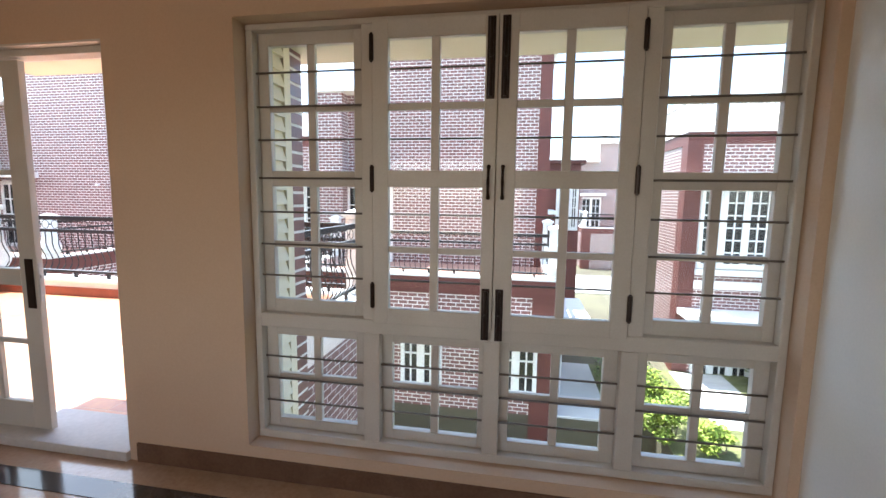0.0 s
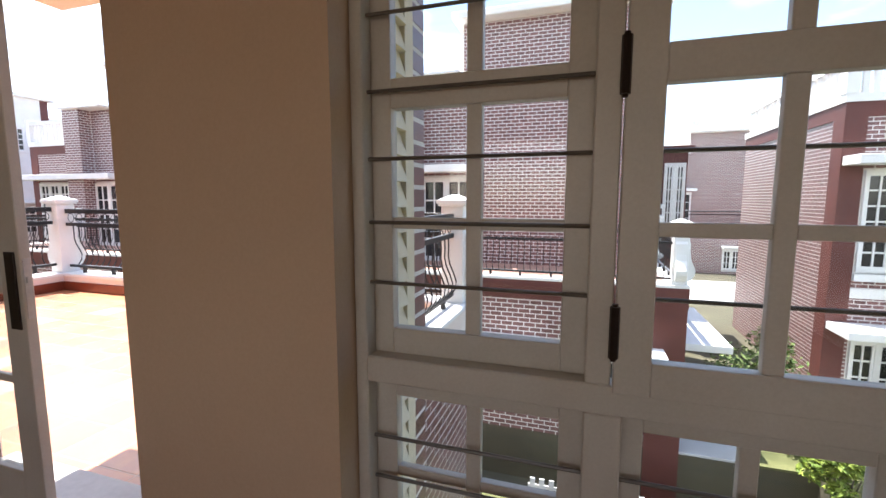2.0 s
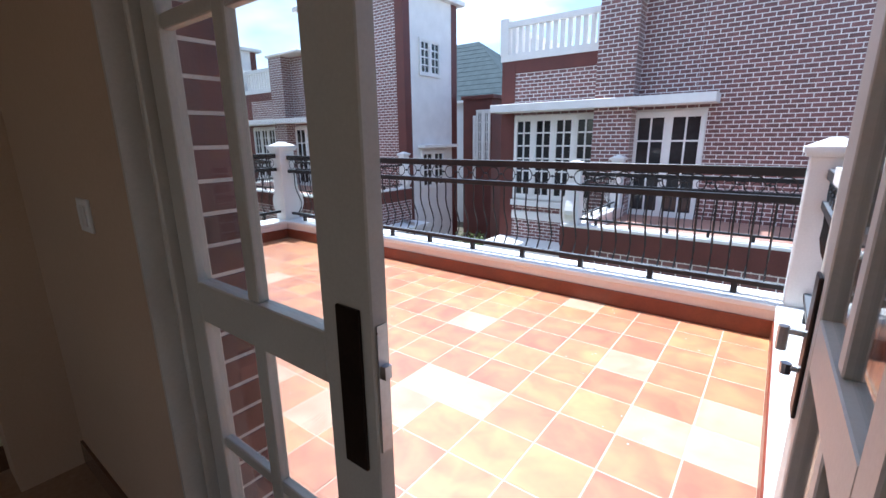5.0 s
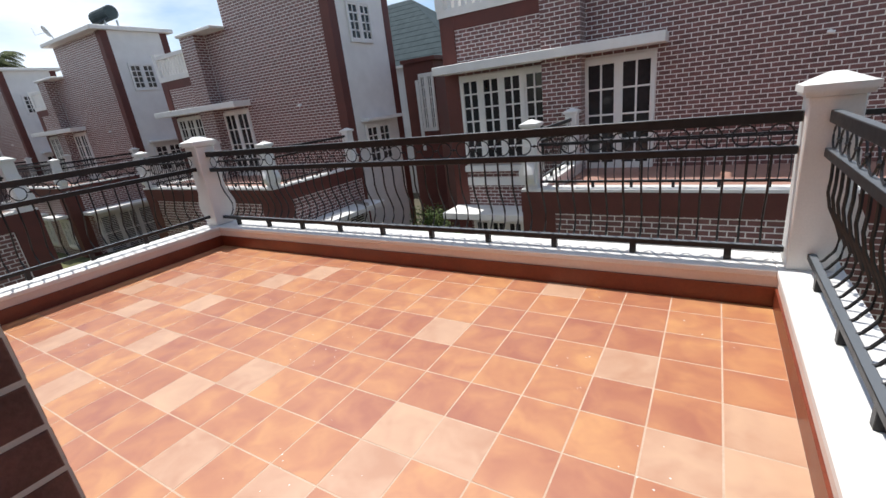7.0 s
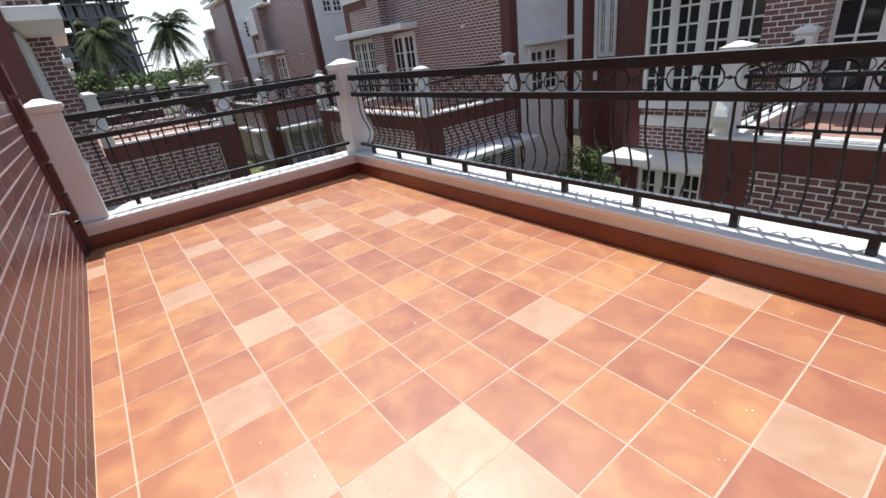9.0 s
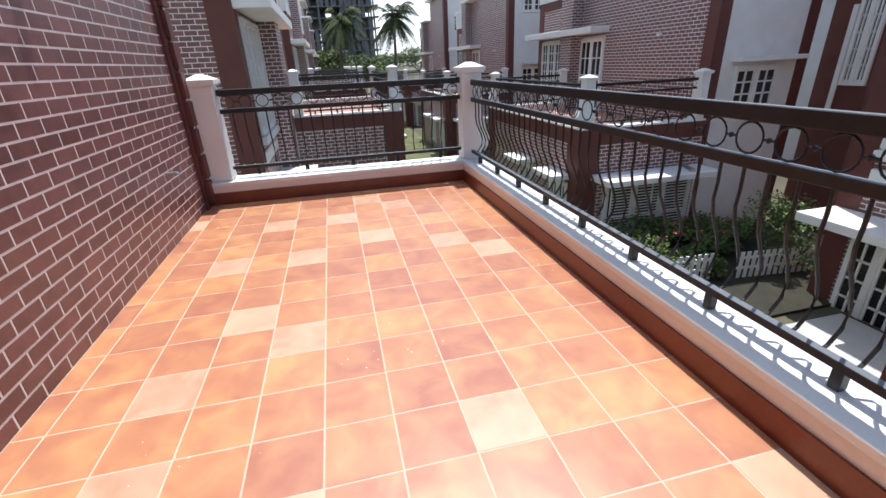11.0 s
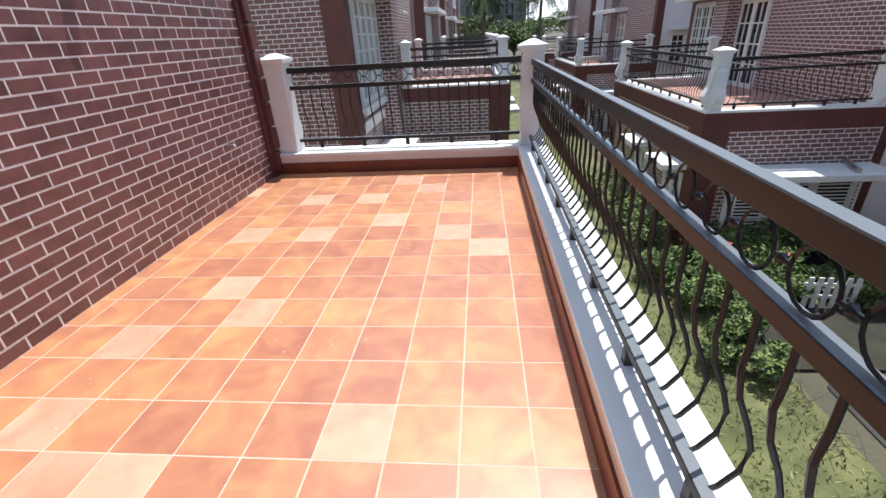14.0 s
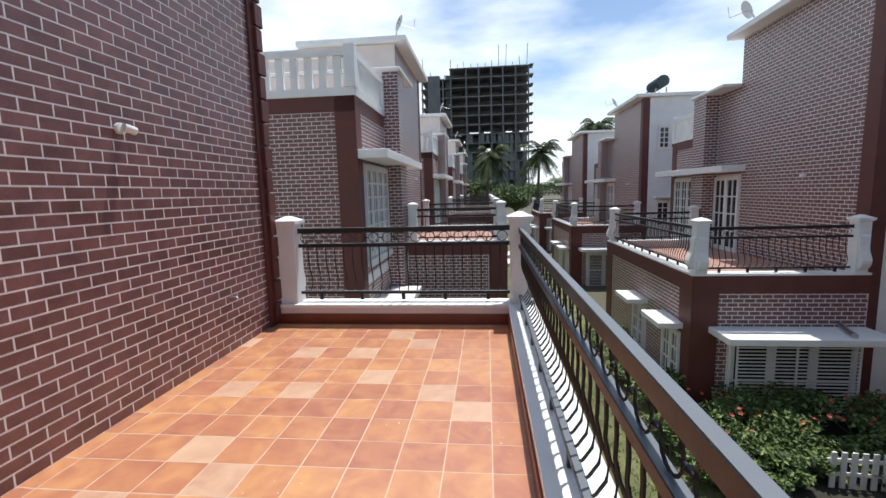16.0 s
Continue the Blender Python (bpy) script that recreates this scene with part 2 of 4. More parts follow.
M_BASE = material("brown_stone", (0.10, 0.055, 0.035), (0.17, 0.10, 0.065), 6, 0.2, 0.0)
M_ROD = material("rod_paint", (0.075, 0.064, 0.052), (0.13, 0.115, 0.095), 6, 0.4, 0.0)
M_OLDTILE = material("weathered_tile", (0.30, 0.15, 0.11), (0.46, 0.27, 0.21), 1.2, 0.6, 0.1, 12)
M_GLASS = glass("window_glass", (0.93, 0.95, 0.94))
M_PLASTIC = material("white_plastic", (0.7, 0.7, 0.68), (0.8, 0.8, 0.78), 10, 0.35, 0.0)


# ---- mesh helpers ----
def box(bm, x0, x1, y0, y1, z0, z1, m=None):
    vs = [bm.verts.new(Vector((x, y, z)) if m is None else m @ Vector((x, y, z))) for x in (x0, x1) for y in (y0, y1) for z in (z0, z1)]
    for f in ((0, 1, 3, 2), (4, 6, 7, 5), (0, 4, 5, 1), (2, 3, 7, 6), (0, 2, 6, 4), (1, 5, 7, 3)):
        bm.faces.new([vs[i] for i in f])
    return vs


def tube(bm, points, radius, sides=6, m=None, closed=False):
    """A round bar along a list of points; radius may be a list."""
    pts = [Vector(p) if m is None else m @ Vector(p) for p in points]
    rings = []
    for i, p in enumerate(pts):
        a = pts[i - 1] if (i > 0 or closed) else p
        b = pts[(i + 1) % len(pts)] if (i < len(pts) - 1 or closed) else p
        d = (b - a).normalized()
        side = d.cross(Vector((0, 0, 1)))
        if side.length < 0.05:
            side = d.cross(Vector((1, 0, 0)))
        side.normalize()
        up = side.cross(d)
        r = radius[i] if isinstance(radius, (list, tuple)) else radius
        rings.append([bm.verts.new(p + side * r * math.cos(k * math.tau / sides) + up * r * math.sin(k * math.tau / sides)) for k in range(sides)])
    for i in range(len(rings) if closed else len(rings) - 1):
        a, b = rings[i], rings[(i + 1) % len(rings)]
        for k in range(sides):
            bm.faces.new([a[k], a[(k + 1) % sides], b[(k + 1) % sides], b[k]])
    if not closed:
        bm.faces.new(rings[0][::-1])
        bm.faces.new(rings[-1])


def finish(bm, material_, name="mesh", bevel=0.0):
    if bevel:
        bmesh.ops.bevel(bm, geom=list(bm.edges), offset=bevel, segments=1, affect="EDGES")
    bmesh.ops.recalc_face_normals(bm, faces=list(bm.faces))
    me = bpy.data.meshes.new(name)
    bm.to_mesh(me)
    bm.free()
    me.materials.append(material_)
    return me


def part(name, bm, material_, parent=None, label="", bevel=0.0):
    ob = new(name, finish(bm, material_, name, bevel))
    if parent is not None:
        ob.parent = parent
    if label:
        ob["label"] = label
    return ob


def boxes(name, rows, material_, parent=None, label="", bevel=0.0, m=None):
    bm = bmesh.new()
    for r in rows:
        box(bm, *r, m)
    return part(name, bm, material_, parent, label, bevel)


def shared(name, mesh, parent, m, label=""):
    ob = new(name, mesh)
    ob.parent = parent
    ob.matrix_basis = m
    if label:
        ob["label"] = label
    return ob


def empty(name, m=None):
    ob = new(name)
    if m is not None:
        ob.matrix_basis = m
    return ob


def structure(ob, label, category=""):
    return tagged(ob, label, category, kind="structure")


COURSE, PITCH, JOINT, PROUD = 0.091, 0.226, 0.0095, 0.0016


def brick_cells(u0, u1, v0, v1, holes=(), joint=JOINT):
    """Running bond on a rectangle: the cells (ua, ub, va, vb) of all bricks, cut at the edges and at the holes."""
    cells = []
    row = math.floor(v0 / COURSE)
    while row * COURSE < v1 - 0.006:
        va, vb = max(v0, row * COURSE), min(v1, (row + 1) * COURSE - joint)
        if vb - va > 0.006:
            spans = [(u0, u1)]
            for ha, hb, hc, hd in holes:
                if hc < vb and hd > va:
                    cut = []
                    for a, b in spans:
                        if hb <= a or ha >= b:
                            cut.append((a, b))
                        else:
                            if ha - a > 0.02:
                                cut.append((a, ha))
                            if b - hb > 0.02:
                                cut.append((hb, b))
                    spans = cut
            for a, b in spans:
                k = math.floor(a / PITCH - (row % 2) * 0.5)
                while True:
                    ua = (k + (row % 2) * 0.5) * PITCH
                    if ua > b:
                        break
                    ca, cb = max(a, ua), min(b, ua + PITCH - joint)
                    if cb - ca > 0.008:
                        cells.append((ca, cb, va, vb))
                    k += 1
        row += 1
    return cells


def brick_mesh(name, groups):
    """groups: (matrix, cells); each brick stands PROUD of the plane w = 0 of its matrix (u along, v up, w out)."""
    verts, faces = [], []
    for m, cells in groups:
        for ua, ub, va, vb in cells:
            base = len(verts)
            e = 0.003
            for w, i in ((-0.002, 0.0), (PROUD, e)):
                for u, v in ((ua + i, va + i), (ub - i, va + i), (ub - i, vb - i), (ua + i, vb - i)):
                    verts.append(m @ Vector((u, v, w)))
            faces.append((base + 4, base + 5, base + 6, base + 7))
            for k in range(4):
                faces.append((base + k, base + (k + 1) % 4, base + 4 + (k + 1) % 4, base + 4 + k))
    me = bpy.data.meshes.new(name)
    me.from_pydata([tuple(v) for v in verts], [], faces)
    me.materials.append(M_BRICK)
    return me


def face_north(y):   # u runs towards -x, so that the face looks to +y
    return Matrix(((-1, 0, 0, 0), (0, 0, 1, y), (0, 1, 0, 0), (0, 0, 0, 1)))


def face_east(x):    # u runs along +y, looks to +x
    return Matrix(((0, 0, 1, x), (1, 0, 0, 0), (0, 1, 0, 0), (0, 0, 0, 1)))


def face_west(x):    # u runs along -y, looks to -x
    return Matrix(((0, 0, -1, x), (-1, 0, 0, 0), (0, 1, 0, 0), (0, 0, 0, 1)))


# ---- railings and posts ----
def baluster_mesh():
    bm = bmesh.new()
    prof = [(0.0, 0.73), (0.004, 0.62), (0.0, 0.54), (0.018, 0.45), (0.062, 0.35), (0.088, 0.27), (0.078, 0.19), (0.035, 0.125), (0.0, 0.10)]
    tube(bm, [(0, w, v) for w, v in prof], 0.0085, 5)
    return finish(bm, M_IRON, "baluster")


def ring_mesh():
    bm = bmesh.new()
    tube(bm, [(0.066 * math.cos(a), 0, 0.066 * math.sin(a)) for a in [k * math.tau / 16 for k in range(18)]], 0.0055, 4, closed=True)
    return finish(bm, M_IRON, "ring")


def scroll_mesh():
    bm = bmesh.new()
    tube(bm, [(-0.03, 0, 0), (-0.012, 0, 0.0), (0, 0, 0), (0.012, 0, 0.0), (0.03, 0, 0)], [0.006, 0.006, 0.014, 0.006, 0.006], 6)
    return finish(bm, M_IRON, "scroll")


BALUSTER, RING, SCROLL = baluster_mesh(), ring_mesh(), scroll_mesh()
bm = bmesh.new()
box(bm, -0.022, 0.022, -0.022, 0.022, 0.0, 0.085)
FOOT = finish(bm, M_IRON, "foot", 0.003)


def railing(name, m, length, parent=None, dense=True):
    """Iron railing along +x of m from 0 to length, its bars bellied to +y, standing at z = 0."""
    root = empty(name, m)
    if parent is not None:
        root.parent = parent
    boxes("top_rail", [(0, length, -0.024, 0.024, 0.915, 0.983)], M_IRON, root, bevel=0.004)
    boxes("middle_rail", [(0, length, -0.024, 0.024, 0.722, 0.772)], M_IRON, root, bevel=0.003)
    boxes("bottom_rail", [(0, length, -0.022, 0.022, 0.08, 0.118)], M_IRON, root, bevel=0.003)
    n = round(length / 0.125)
    for k in range(1, n):
        shared("baluster", BALUSTER, root, pose(k * length / n, 0, 0))
    n = round(length / 0.185)
    for k in range(n):
        x = (k + 0.5) * length / n
        shared("ring", RING, root, pose(x, 0, 0.845))
        if dense and k:
            shared("scroll", SCROLL, root, pose(k * length / n, 0, 0.845))
    n = max(2, round(length / 0.62))
    for k in range(n):
        shared("foot", FOOT, root, pose((k + 0.5) * length / n, 0, 0.0))
    return root


def post_meshes():
    bm = bmesh.new()
    box(bm, -0.125, 0.125, -0.125, 0.125, 0, 1.06)
    shaft = finish(bm, M_WHITE, "shaft", 0.008)
    bm = bmesh.new()
    box(bm, -0.15, 0.15, -0.15, 0.15, 1.06, 1.085)
    box(bm, -0.165, 0.165, -0.165, 0.165, 1.085, 1.125)
    base = [bm.verts.new((sx * 0.155, sy * 0.155, 1.125)) for sx, sy in ((-1, -1), (1, -1), (1, 1), (-1, 1))]
    tip = [bm.verts.new((sx * 0.03, sy * 0.03, 1.185)) for sx, sy in ((-1, -1), (1, -1), (1, 1), (-1, 1))]
    bm.faces.new(tip)
    for k in range(4):
        bm.faces.new([base[k], base[(k + 1) % 4], tip[(k + 1) % 4], tip[k]])
    return shaft, finish(bm, M_WHITE, "cap")


SHAFT, CAP = post_meshes()


def bulge_mesh():
    """White lobe on a post's outer face, as deep as the belly of the bars."""
    bm = bmesh.new()
    prof = [(0.0, 0.80), (0.03, 0.74), (0.035, 0.56), (0.055, 0.45), (0.10, 0.35), (0.128, 0.27), (0.118, 0.19), (0.075, 0.11), (0.0, 0.06)]
    a = [bm.verts.new((-0.09, 0.12 + w, v)) for w, v in prof]
    b = [bm.verts.new((0.09, 0.12 + w, v)) for w, v in prof]
    bm.faces.new(a[::-1])
    bm.faces.new(b)
    for k in range(len(prof)):
        q = (k + 1) % len(prof)
        bm.faces.new([a[k], a[q], b[q], b[k]])
    return finish(bm, M_WHITE, "lobe")


LOBE = bulge_mesh()


def gate_post(m, parent=None, lobes=()):
    root = empty("post", m)
    for turn in lobes:
        shared("lobe", LOBE, root, pose(0, 0, 0, 0, 0, turn))
    if parent is not None:
        root.parent = parent
    shared("shaft", SHAFT, root, Matrix())
    shared("cap", CAP, root, Matrix())
    return root


# ---- the room ----
WALL_IN, WALL_MID, WALL_OUT = 2.04, 2.20, 2.352
X_EAST, X_WEST, Y_SOUTH, CEIL = 1.71, -4.60, -3.2, 2.85
DOOR = (-3.39, -1.945, -0.02, 2.46)
WIN = (-1.13, 1.66, 0.16, 2.53)

structure(boxes("wall_north", [
    (-4.95, DOOR[0], WALL_IN, WALL_MID, -0.05, CEIL), (DOOR[1], WIN[0], 2.098, WALL_MID, -0.05, CEIL), (DOOR[1], WIN[0], WALL_IN, 2.098, -0.05, CEIL), (WIN[1], X_EAST + 0.2, WALL_IN, WALL_MID, -0.05, CEIL),
    (DOOR[0], DOOR[1], WALL_IN, WALL_MID, DOOR[3], CEIL), (WIN[0], WIN[1], WALL_IN, WALL_MID, WIN[3], CEIL), (WIN[0], WIN[1], WALL_IN, WALL_MID, -0.05, WIN[2])], M_PLASTER),
    "beige plastered wall around the window and terrace door", "wall")
structure(boxes("wall_east", [(X_EAST, X_EAST + 0.2, Y_SOUTH, WALL_IN, -0.05, CEIL)], M_PALE), "pale plastered wall beside the big window", "wall")
SW = (-2.6, 0.4, 0.9, 2.3)
structure(boxes("wall_south", [(-5.0, SW[0], Y_SOUTH - 0.2, Y_SOUTH, -0.05, CEIL), (SW[1], X_EAST + 0.2, Y_SOUTH - 0.2, Y_SOUTH, -0.05, CEIL), (SW[0], SW[1], Y_SOUTH - 0.2, Y_SOUTH, -0.05, SW[2]), (SW[0], SW[1], Y_SOUTH - 0.2, Y_SOUTH, SW[3], CEIL)], M_PLASTER), "plain beige plastered wall", "wall")
NICHE = (0.1, 1.80, 1.62)
structure(boxes("wall_west", [
    (-4.86, X_WEST, NICHE[1], WALL_IN, -0.05, CEIL), (-4.86, X_WEST, Y_SOUTH, NICHE[0], -0.05, CEIL), (-4.86, X_WEST, NICHE[0], NICHE[1], NICHE[2], CEIL)], M_PLASTER),
    "beige plastered wall with a low recess", "wall")
NW = (0.47, 1.50, 0.79, 1.36)
for row in [
    (-5.05, -4.86, NICHE[0] - 0.2, NW[0], -0.05, 1.9), (-5.05, -4.86, NW[1], 2.0, -0.05, 1.9), (-5.05, -4.86, NW[0], NW[1], -0.05, NW[2]), (-5.05, -4.86, NW[0], NW[1], NW[3], 1.9)]:
    structure(boxes("wall_niche", [row], M_OLIVE), "olive cream painted back of the recess", "wall")
structure(boxes("ceiling", [(-5.0, X_EAST + 0.2, Y_SOUTH - 0.2, WALL_MID, CEIL, CEIL + 0.12)], M_CEIL), "plain off-white ceiling", "ceiling")
structure(boxes("floor", [(-4.86, X_EAST, Y_SOUTH, WALL_IN, -0.15, -0.03), (DOOR[0], DOOR[1], WALL_IN, WALL_OUT, -0.15, -0.031)], M_FLOOR), "polished brown stone floor", "floor")
structure(boxes("floor_border", [(-4.0, 1.30, 1.70, 1.84, -0.03, -0.026), (-4.0, -3.86, -2.6, 1.70, -0.03, -0.026), (1.16, 1.30, -2.6, 1.70, -0.03, -0.026), (-3.86, 1.16, -2.6, -2.46, -0.03, -0.026)], M_FLOOR_DARK),
          "dark stone border strip inlaid in the floor", "floor inlay")
structure(boxes("baseboard", [(DOOR[1] + 0.06, X_EAST, WALL_IN - 0.012, WALL_IN, -0.03, 0.09), (X_WEST, DOOR[0] - 0.06, WALL_IN - 0.012, WALL_IN, -0.03, 0.09),
                              (-4.86, -4.845, NICHE[0], NICHE[1], -0.03, 0.09), (X_EAST - 0.012, X_EAST, Y_SOUTH, WALL_IN - 0.012, -0.03, 0.09)], M_BASE), "brown stone skirting along the wall", "skirting")
structure(boxes("door_sill", [(DOOR[0], DOOR[1], WALL_IN - 0.03, WALL_OUT + 0.06, -0.03, 0.03)], M_PAVE, bevel=0.004), "pale stone door sill", "sill")

# the small window of the recess
nw = structure(boxes("window_2", [(-4.90, -4.84, NW[0], NW[1], NW[2], NW[2] + 0.05), (-4.90, -4.84, NW[0], NW[1], NW[3] - 0.05, NW[3]), (-4.90, -4.84, NW[0], NW[0] + 0.05, NW[2] + 0.05, NW[3] - 0.05),
                                  (-4.90, -4.84, NW[1] - 0.05, NW[1], NW[2] + 0.05, NW[3] - 0.05), (-4.895, -4.85, 0.965, 0.99, NW[2] + 0.05, NW[3] - 0.05), (-4.895, -4.85, 1.21, 1.235, NW[2] + 0.05, NW[3] - 0.05), (-4.895, -4.85, NW[0] + 0.05, NW[1] - 0.05, 1.05, 1.075), ], M_FRAME),
               "small white framed window with dark bars", "window")
boxes("pane", [(-4.878, -4.872, NW[0] + 0.04, NW[1] - 0.04, NW[2] + 0.04, NW[3] - 0.04)], M_GLASS, nw)
for z in (0.90, 1.00, 1.13, 1.24):
    bm = bmesh.new()
    tube(bm, [(-4.835, NW[0], z), (-4.835, NW[1], z)], 0.006, 6)
    part("window_bar", bm, M_IRON, nw)


# ---- the big window ----
window = structure(empty("window_1"), "large white-grey wooden window with barred panels and glazing bars", "window")
FR0, FR1 = 2.143, 2.203                       # the frame stands back in the wall
UP = [(-1.09, -0.465), (-0.398, 0.251), (0.255, 0.928), (1.008, 1.62)]
LOW = [(-1.085, -0.465), (-0.37, 0.212), (0.30, 0.908), (0.997, 1.61)]
GLASS = [(-1.030, -0.530), (-0.312, 0.187), (0.350, 0.843), (1.066, 1.570)]
LOW_GLASS = [(-1.022, -0.528), (-0.312, 0.182), (0.350, 0.840), (1.055, 1.552)]
for row in [(WIN[0] + 0.001, WIN[1] - 0.001, FR0, FR1, 2.497, WIN[3] - 0.001), (WIN[0] + 0.001, WIN[1] - 0.001, FR0, FR1, WIN[2] + 0.001, 0.208), (WIN[0] + 0.001, -1.09, FR0, FR1, 0.208, 2.497), (1.62, WIN[1] - 0.001, FR0, FR1, 0.208, 2.497),
            (-1.09, 1.62, FR0, FR1, 0.848, 0.928)]:
    boxes("window_frame", [row], M_FRAME, window, bevel=0.004)
for a, b in ((-0.465, -0.402), (0.932, 1.008)):
    boxes("mullion", [(a, b, FR0, FR1, 0.928, 2.497)], M_FRAME, window, bevel=0.004)
for a, b in ((-0.465, -0.37), (0.212, 0.30), (0.908, 0.997)):
    boxes("mullion", [(a, b, FR0, FR1, 0.208, 0.848)], M_FRAME, window, bevel=0.004)


def sash_rows(hole, outer, y0, y1, holes_z, muntin_z):
    """Stiles, rails and glazing bars of a sash whose glass shows between hole's two sides and holes_z's pairs."""
    (a, b), (x0, x1, z0, z1) = hole, outer
    rows = [(x0, a, y0, y1, z0, z1), (b, x1, y0, y1, z0, z1)]
    edges = [z0] + [z for pair in holes_z for z in pair] + [z1]
    rows += [(a, b, y0, y1, p, q) for p, q in zip(edges[0::2], edges[1::2])]
    mid = (a + b) / 2
    for p, q in holes_z:
        rows.append((mid - 0.022, mid + 0.022, y0 + 0.006, y1 - 0.006, p, q))
    for z in muntin_z:
        rows += [(a, mid - 0.022, y0 + 0.008, y1 - 0.008, z - 0.017, z + 0.017), (mid + 0.022, b, y0 + 0.008, y1 - 0.008, z - 0.017, z + 0.017)]
    return rows


for k in range(4):
    opening = k in (1, 2)
    a, b = UP[k]
    y0, y1 = (2.122, 2.162) if opening else (2.204, 2.248)
    outer = (a, b, 0.917, 2.505) if opening else (a - 0.018, b + 0.018, 0.91, 2.515)
    sections = [(1.004, 1.662), (1.748, 2.412 if opening else 2.432)]
    sash = boxes("sash", sash_rows(GLASS[k], outer, y0, y1, sections, (1.328, 2.075 if opening else 2.093)), M_FRAME, window, bevel=0.0025)
    boxes("pane", [(GLASS[k][0] - 0.008, GLASS[k][1] + 0.008, y1 - 0.016, y1 - 0.012, 0.995, sections[1][1] + 0.008)], M_GLASS, sash)
    la, lb = LOW[k]
    low = boxes("sash", sash_rows(LOW_GLASS[k], (la - 0.018, lb + 0.018, 0.19, 0.866), 2.204, 2.248, [(0.264, 0.785)], (0.528,)), M_FRAME, window, bevel=0.0025)
    boxes("pane", [(LOW_GLASS[k][0] - 0.008, LOW_GLASS[k][1] + 0.008, 2.232, 2.236, 0.256, 0.793)], M_GLASS, low)
    for z in (0.385, 0.525, 0.660):
        bm = bmesh.new()
        tube(bm, [(la, 2.176, z), (lb, 2.176, z)], 0.006, 8)
        part("window_bar", bm, M_ROD, window)
    for z in (1.150, 1.331, 1.516, 1.707, 1.918, 2.099, 2.280):
        bm = bmesh.new()
        tube(bm, [(a, 2.188 if opening else 2.176, z), (b, 2.188 if opening else 2.176, z)], 0.0058, 8)
        part("window_bar", bm, M_ROD, window)
boxes("meeting_strip", [(0.238, 0.266, 2.1625, 2.172, 0.935, 2.49)], M_FRAME, window)
for x in (-0.400, 0.930):
    for z in (1.075, 1.705, 2.37):
        bm = bmesh.new()
        tube(bm, [(x, 2.117, z - 0.065), (x, 2.117, z + 0.065)], 0.012, 8)
        tube(bm, [(x, 2.117, z - 0.072), (x, 2.117, z + 0.072)], 0.007, 8)
        part("hinge", bm, M_LOCK, window, "dark bronze butt hinge")
for s in (-1, 1):
    x = 0.253 + s * 0.036
    for z0, z1 in ((0.865, 1.14), (2.10, 2.49)):
        bm = bmesh.new()
        box(bm, x - 0.020, x + 0.020, 2.112, 2.122, z0, z1)
        tube(bm, [(x, 2.104, z0 + 0.01), (x, 2.104, z1 - 0.01)], 0.010, 8)
        tube(bm, [(x, 2.104, (z0 + z1) / 2), (x, 2.082, (z0 + z1) / 2)], 0.006, 6)
        part("bolt", bm, M_LOCK, window, "dark bronze tower bolt", 0.002)
    bm = bmesh.new()
    tube(bm, [(x, 2.122, 1.61), (x, 2.099, 1.63), (x, 2.087, 1.69), (x, 2.099, 1.75), (x, 2.122, 1.77)], [0.011, 0.007, 0.008, 0.007, 0.011], 8)
    part("pull_handle", bm, M_LOCK, window, "dark bronze bow handle")


# ---- the terrace door ----
door = structure(empty("door_1"), "white-grey glazed double door, one leaf shut and one open", "door")
for row in [(DOOR[0] + 0.001, -3.358, 2.098, 2.198, 0.03, DOOR[3] - 0.002), (-1.990, DOOR[1] - 0.001, 2.075, 2.172, 0.03, DOOR[3] - 0.002), (-3.358, -1.990, 2.10, 2.198, 2.41, DOOR[3] - 0.002)]:
    boxes("door_frame", [row], M_FRAME, door, bevel=0.004)
boxes("jamb_lining", [(DOOR[0] - 0.001, DOOR[0] + 0.012, WALL_IN, 2.10, 0.03, DOOR[3]), (DOOR[0], DOOR[1], WALL_IN, 2.10, DOOR[3] - 0.012, DOOR[3])], M_FRAME, door)


def leaf(m, width, outside):
    rows = sash_rows((0.075, width - 0.133), (0, width, 0.04, 2.40), 0, 0.04, [(0.22, 1.008), (1.118, 2.31)], (0.633, 1.73))
    ob = boxes("door_leaf", rows, M_FRAME, door, bevel=0.003)
    ob.matrix_basis = m
    boxes("pane", [(0.067, width - 0.125, 0.018, 0.022, 0.21, 2.32)], M_GLASS, ob)
    for side in (-0.008, 0.04):
        boxes("lock_plate", [(width - 0.085, width - 0.025, side, side + 0.008, 0.865, 1.187)], M_LOCK, ob, "dark bronze lock plate", 0.002)
    bm = bmesh.new()
    box(bm, width + 0.0005, width + 0.0035, 0.008, 0.032, 0.91, 1.16)
    box(bm, width + 0.003, width + 0.015, 0.012, 0.028, 1.06, 1.085)
    part("latch", bm, M_STEEL, ob, "steel latch face")
    if outside:
        for z, out, down in ((1.05, 0.085, 0.045), (0.965, 0.07, 0.015)):
            bm = bmesh.new()
            tube(bm, [(width - 0.045, 0.045, z), (width - 0.045, out, z)], 0.008, 8)
            tube(bm, [(width - 0.045, out, z + 0.01), (width - 0.045, out, z - down)], 0.011, 8)
            part("pull_handle", bm, M_STEEL, ob, "short steel handle")
    return ob


leaf(pose(-3.355, 2.124, 0), 0.72, False)
leaf(pose(-1.972, 2.175, 0, 0, 0, 91.2), 0.69, True)

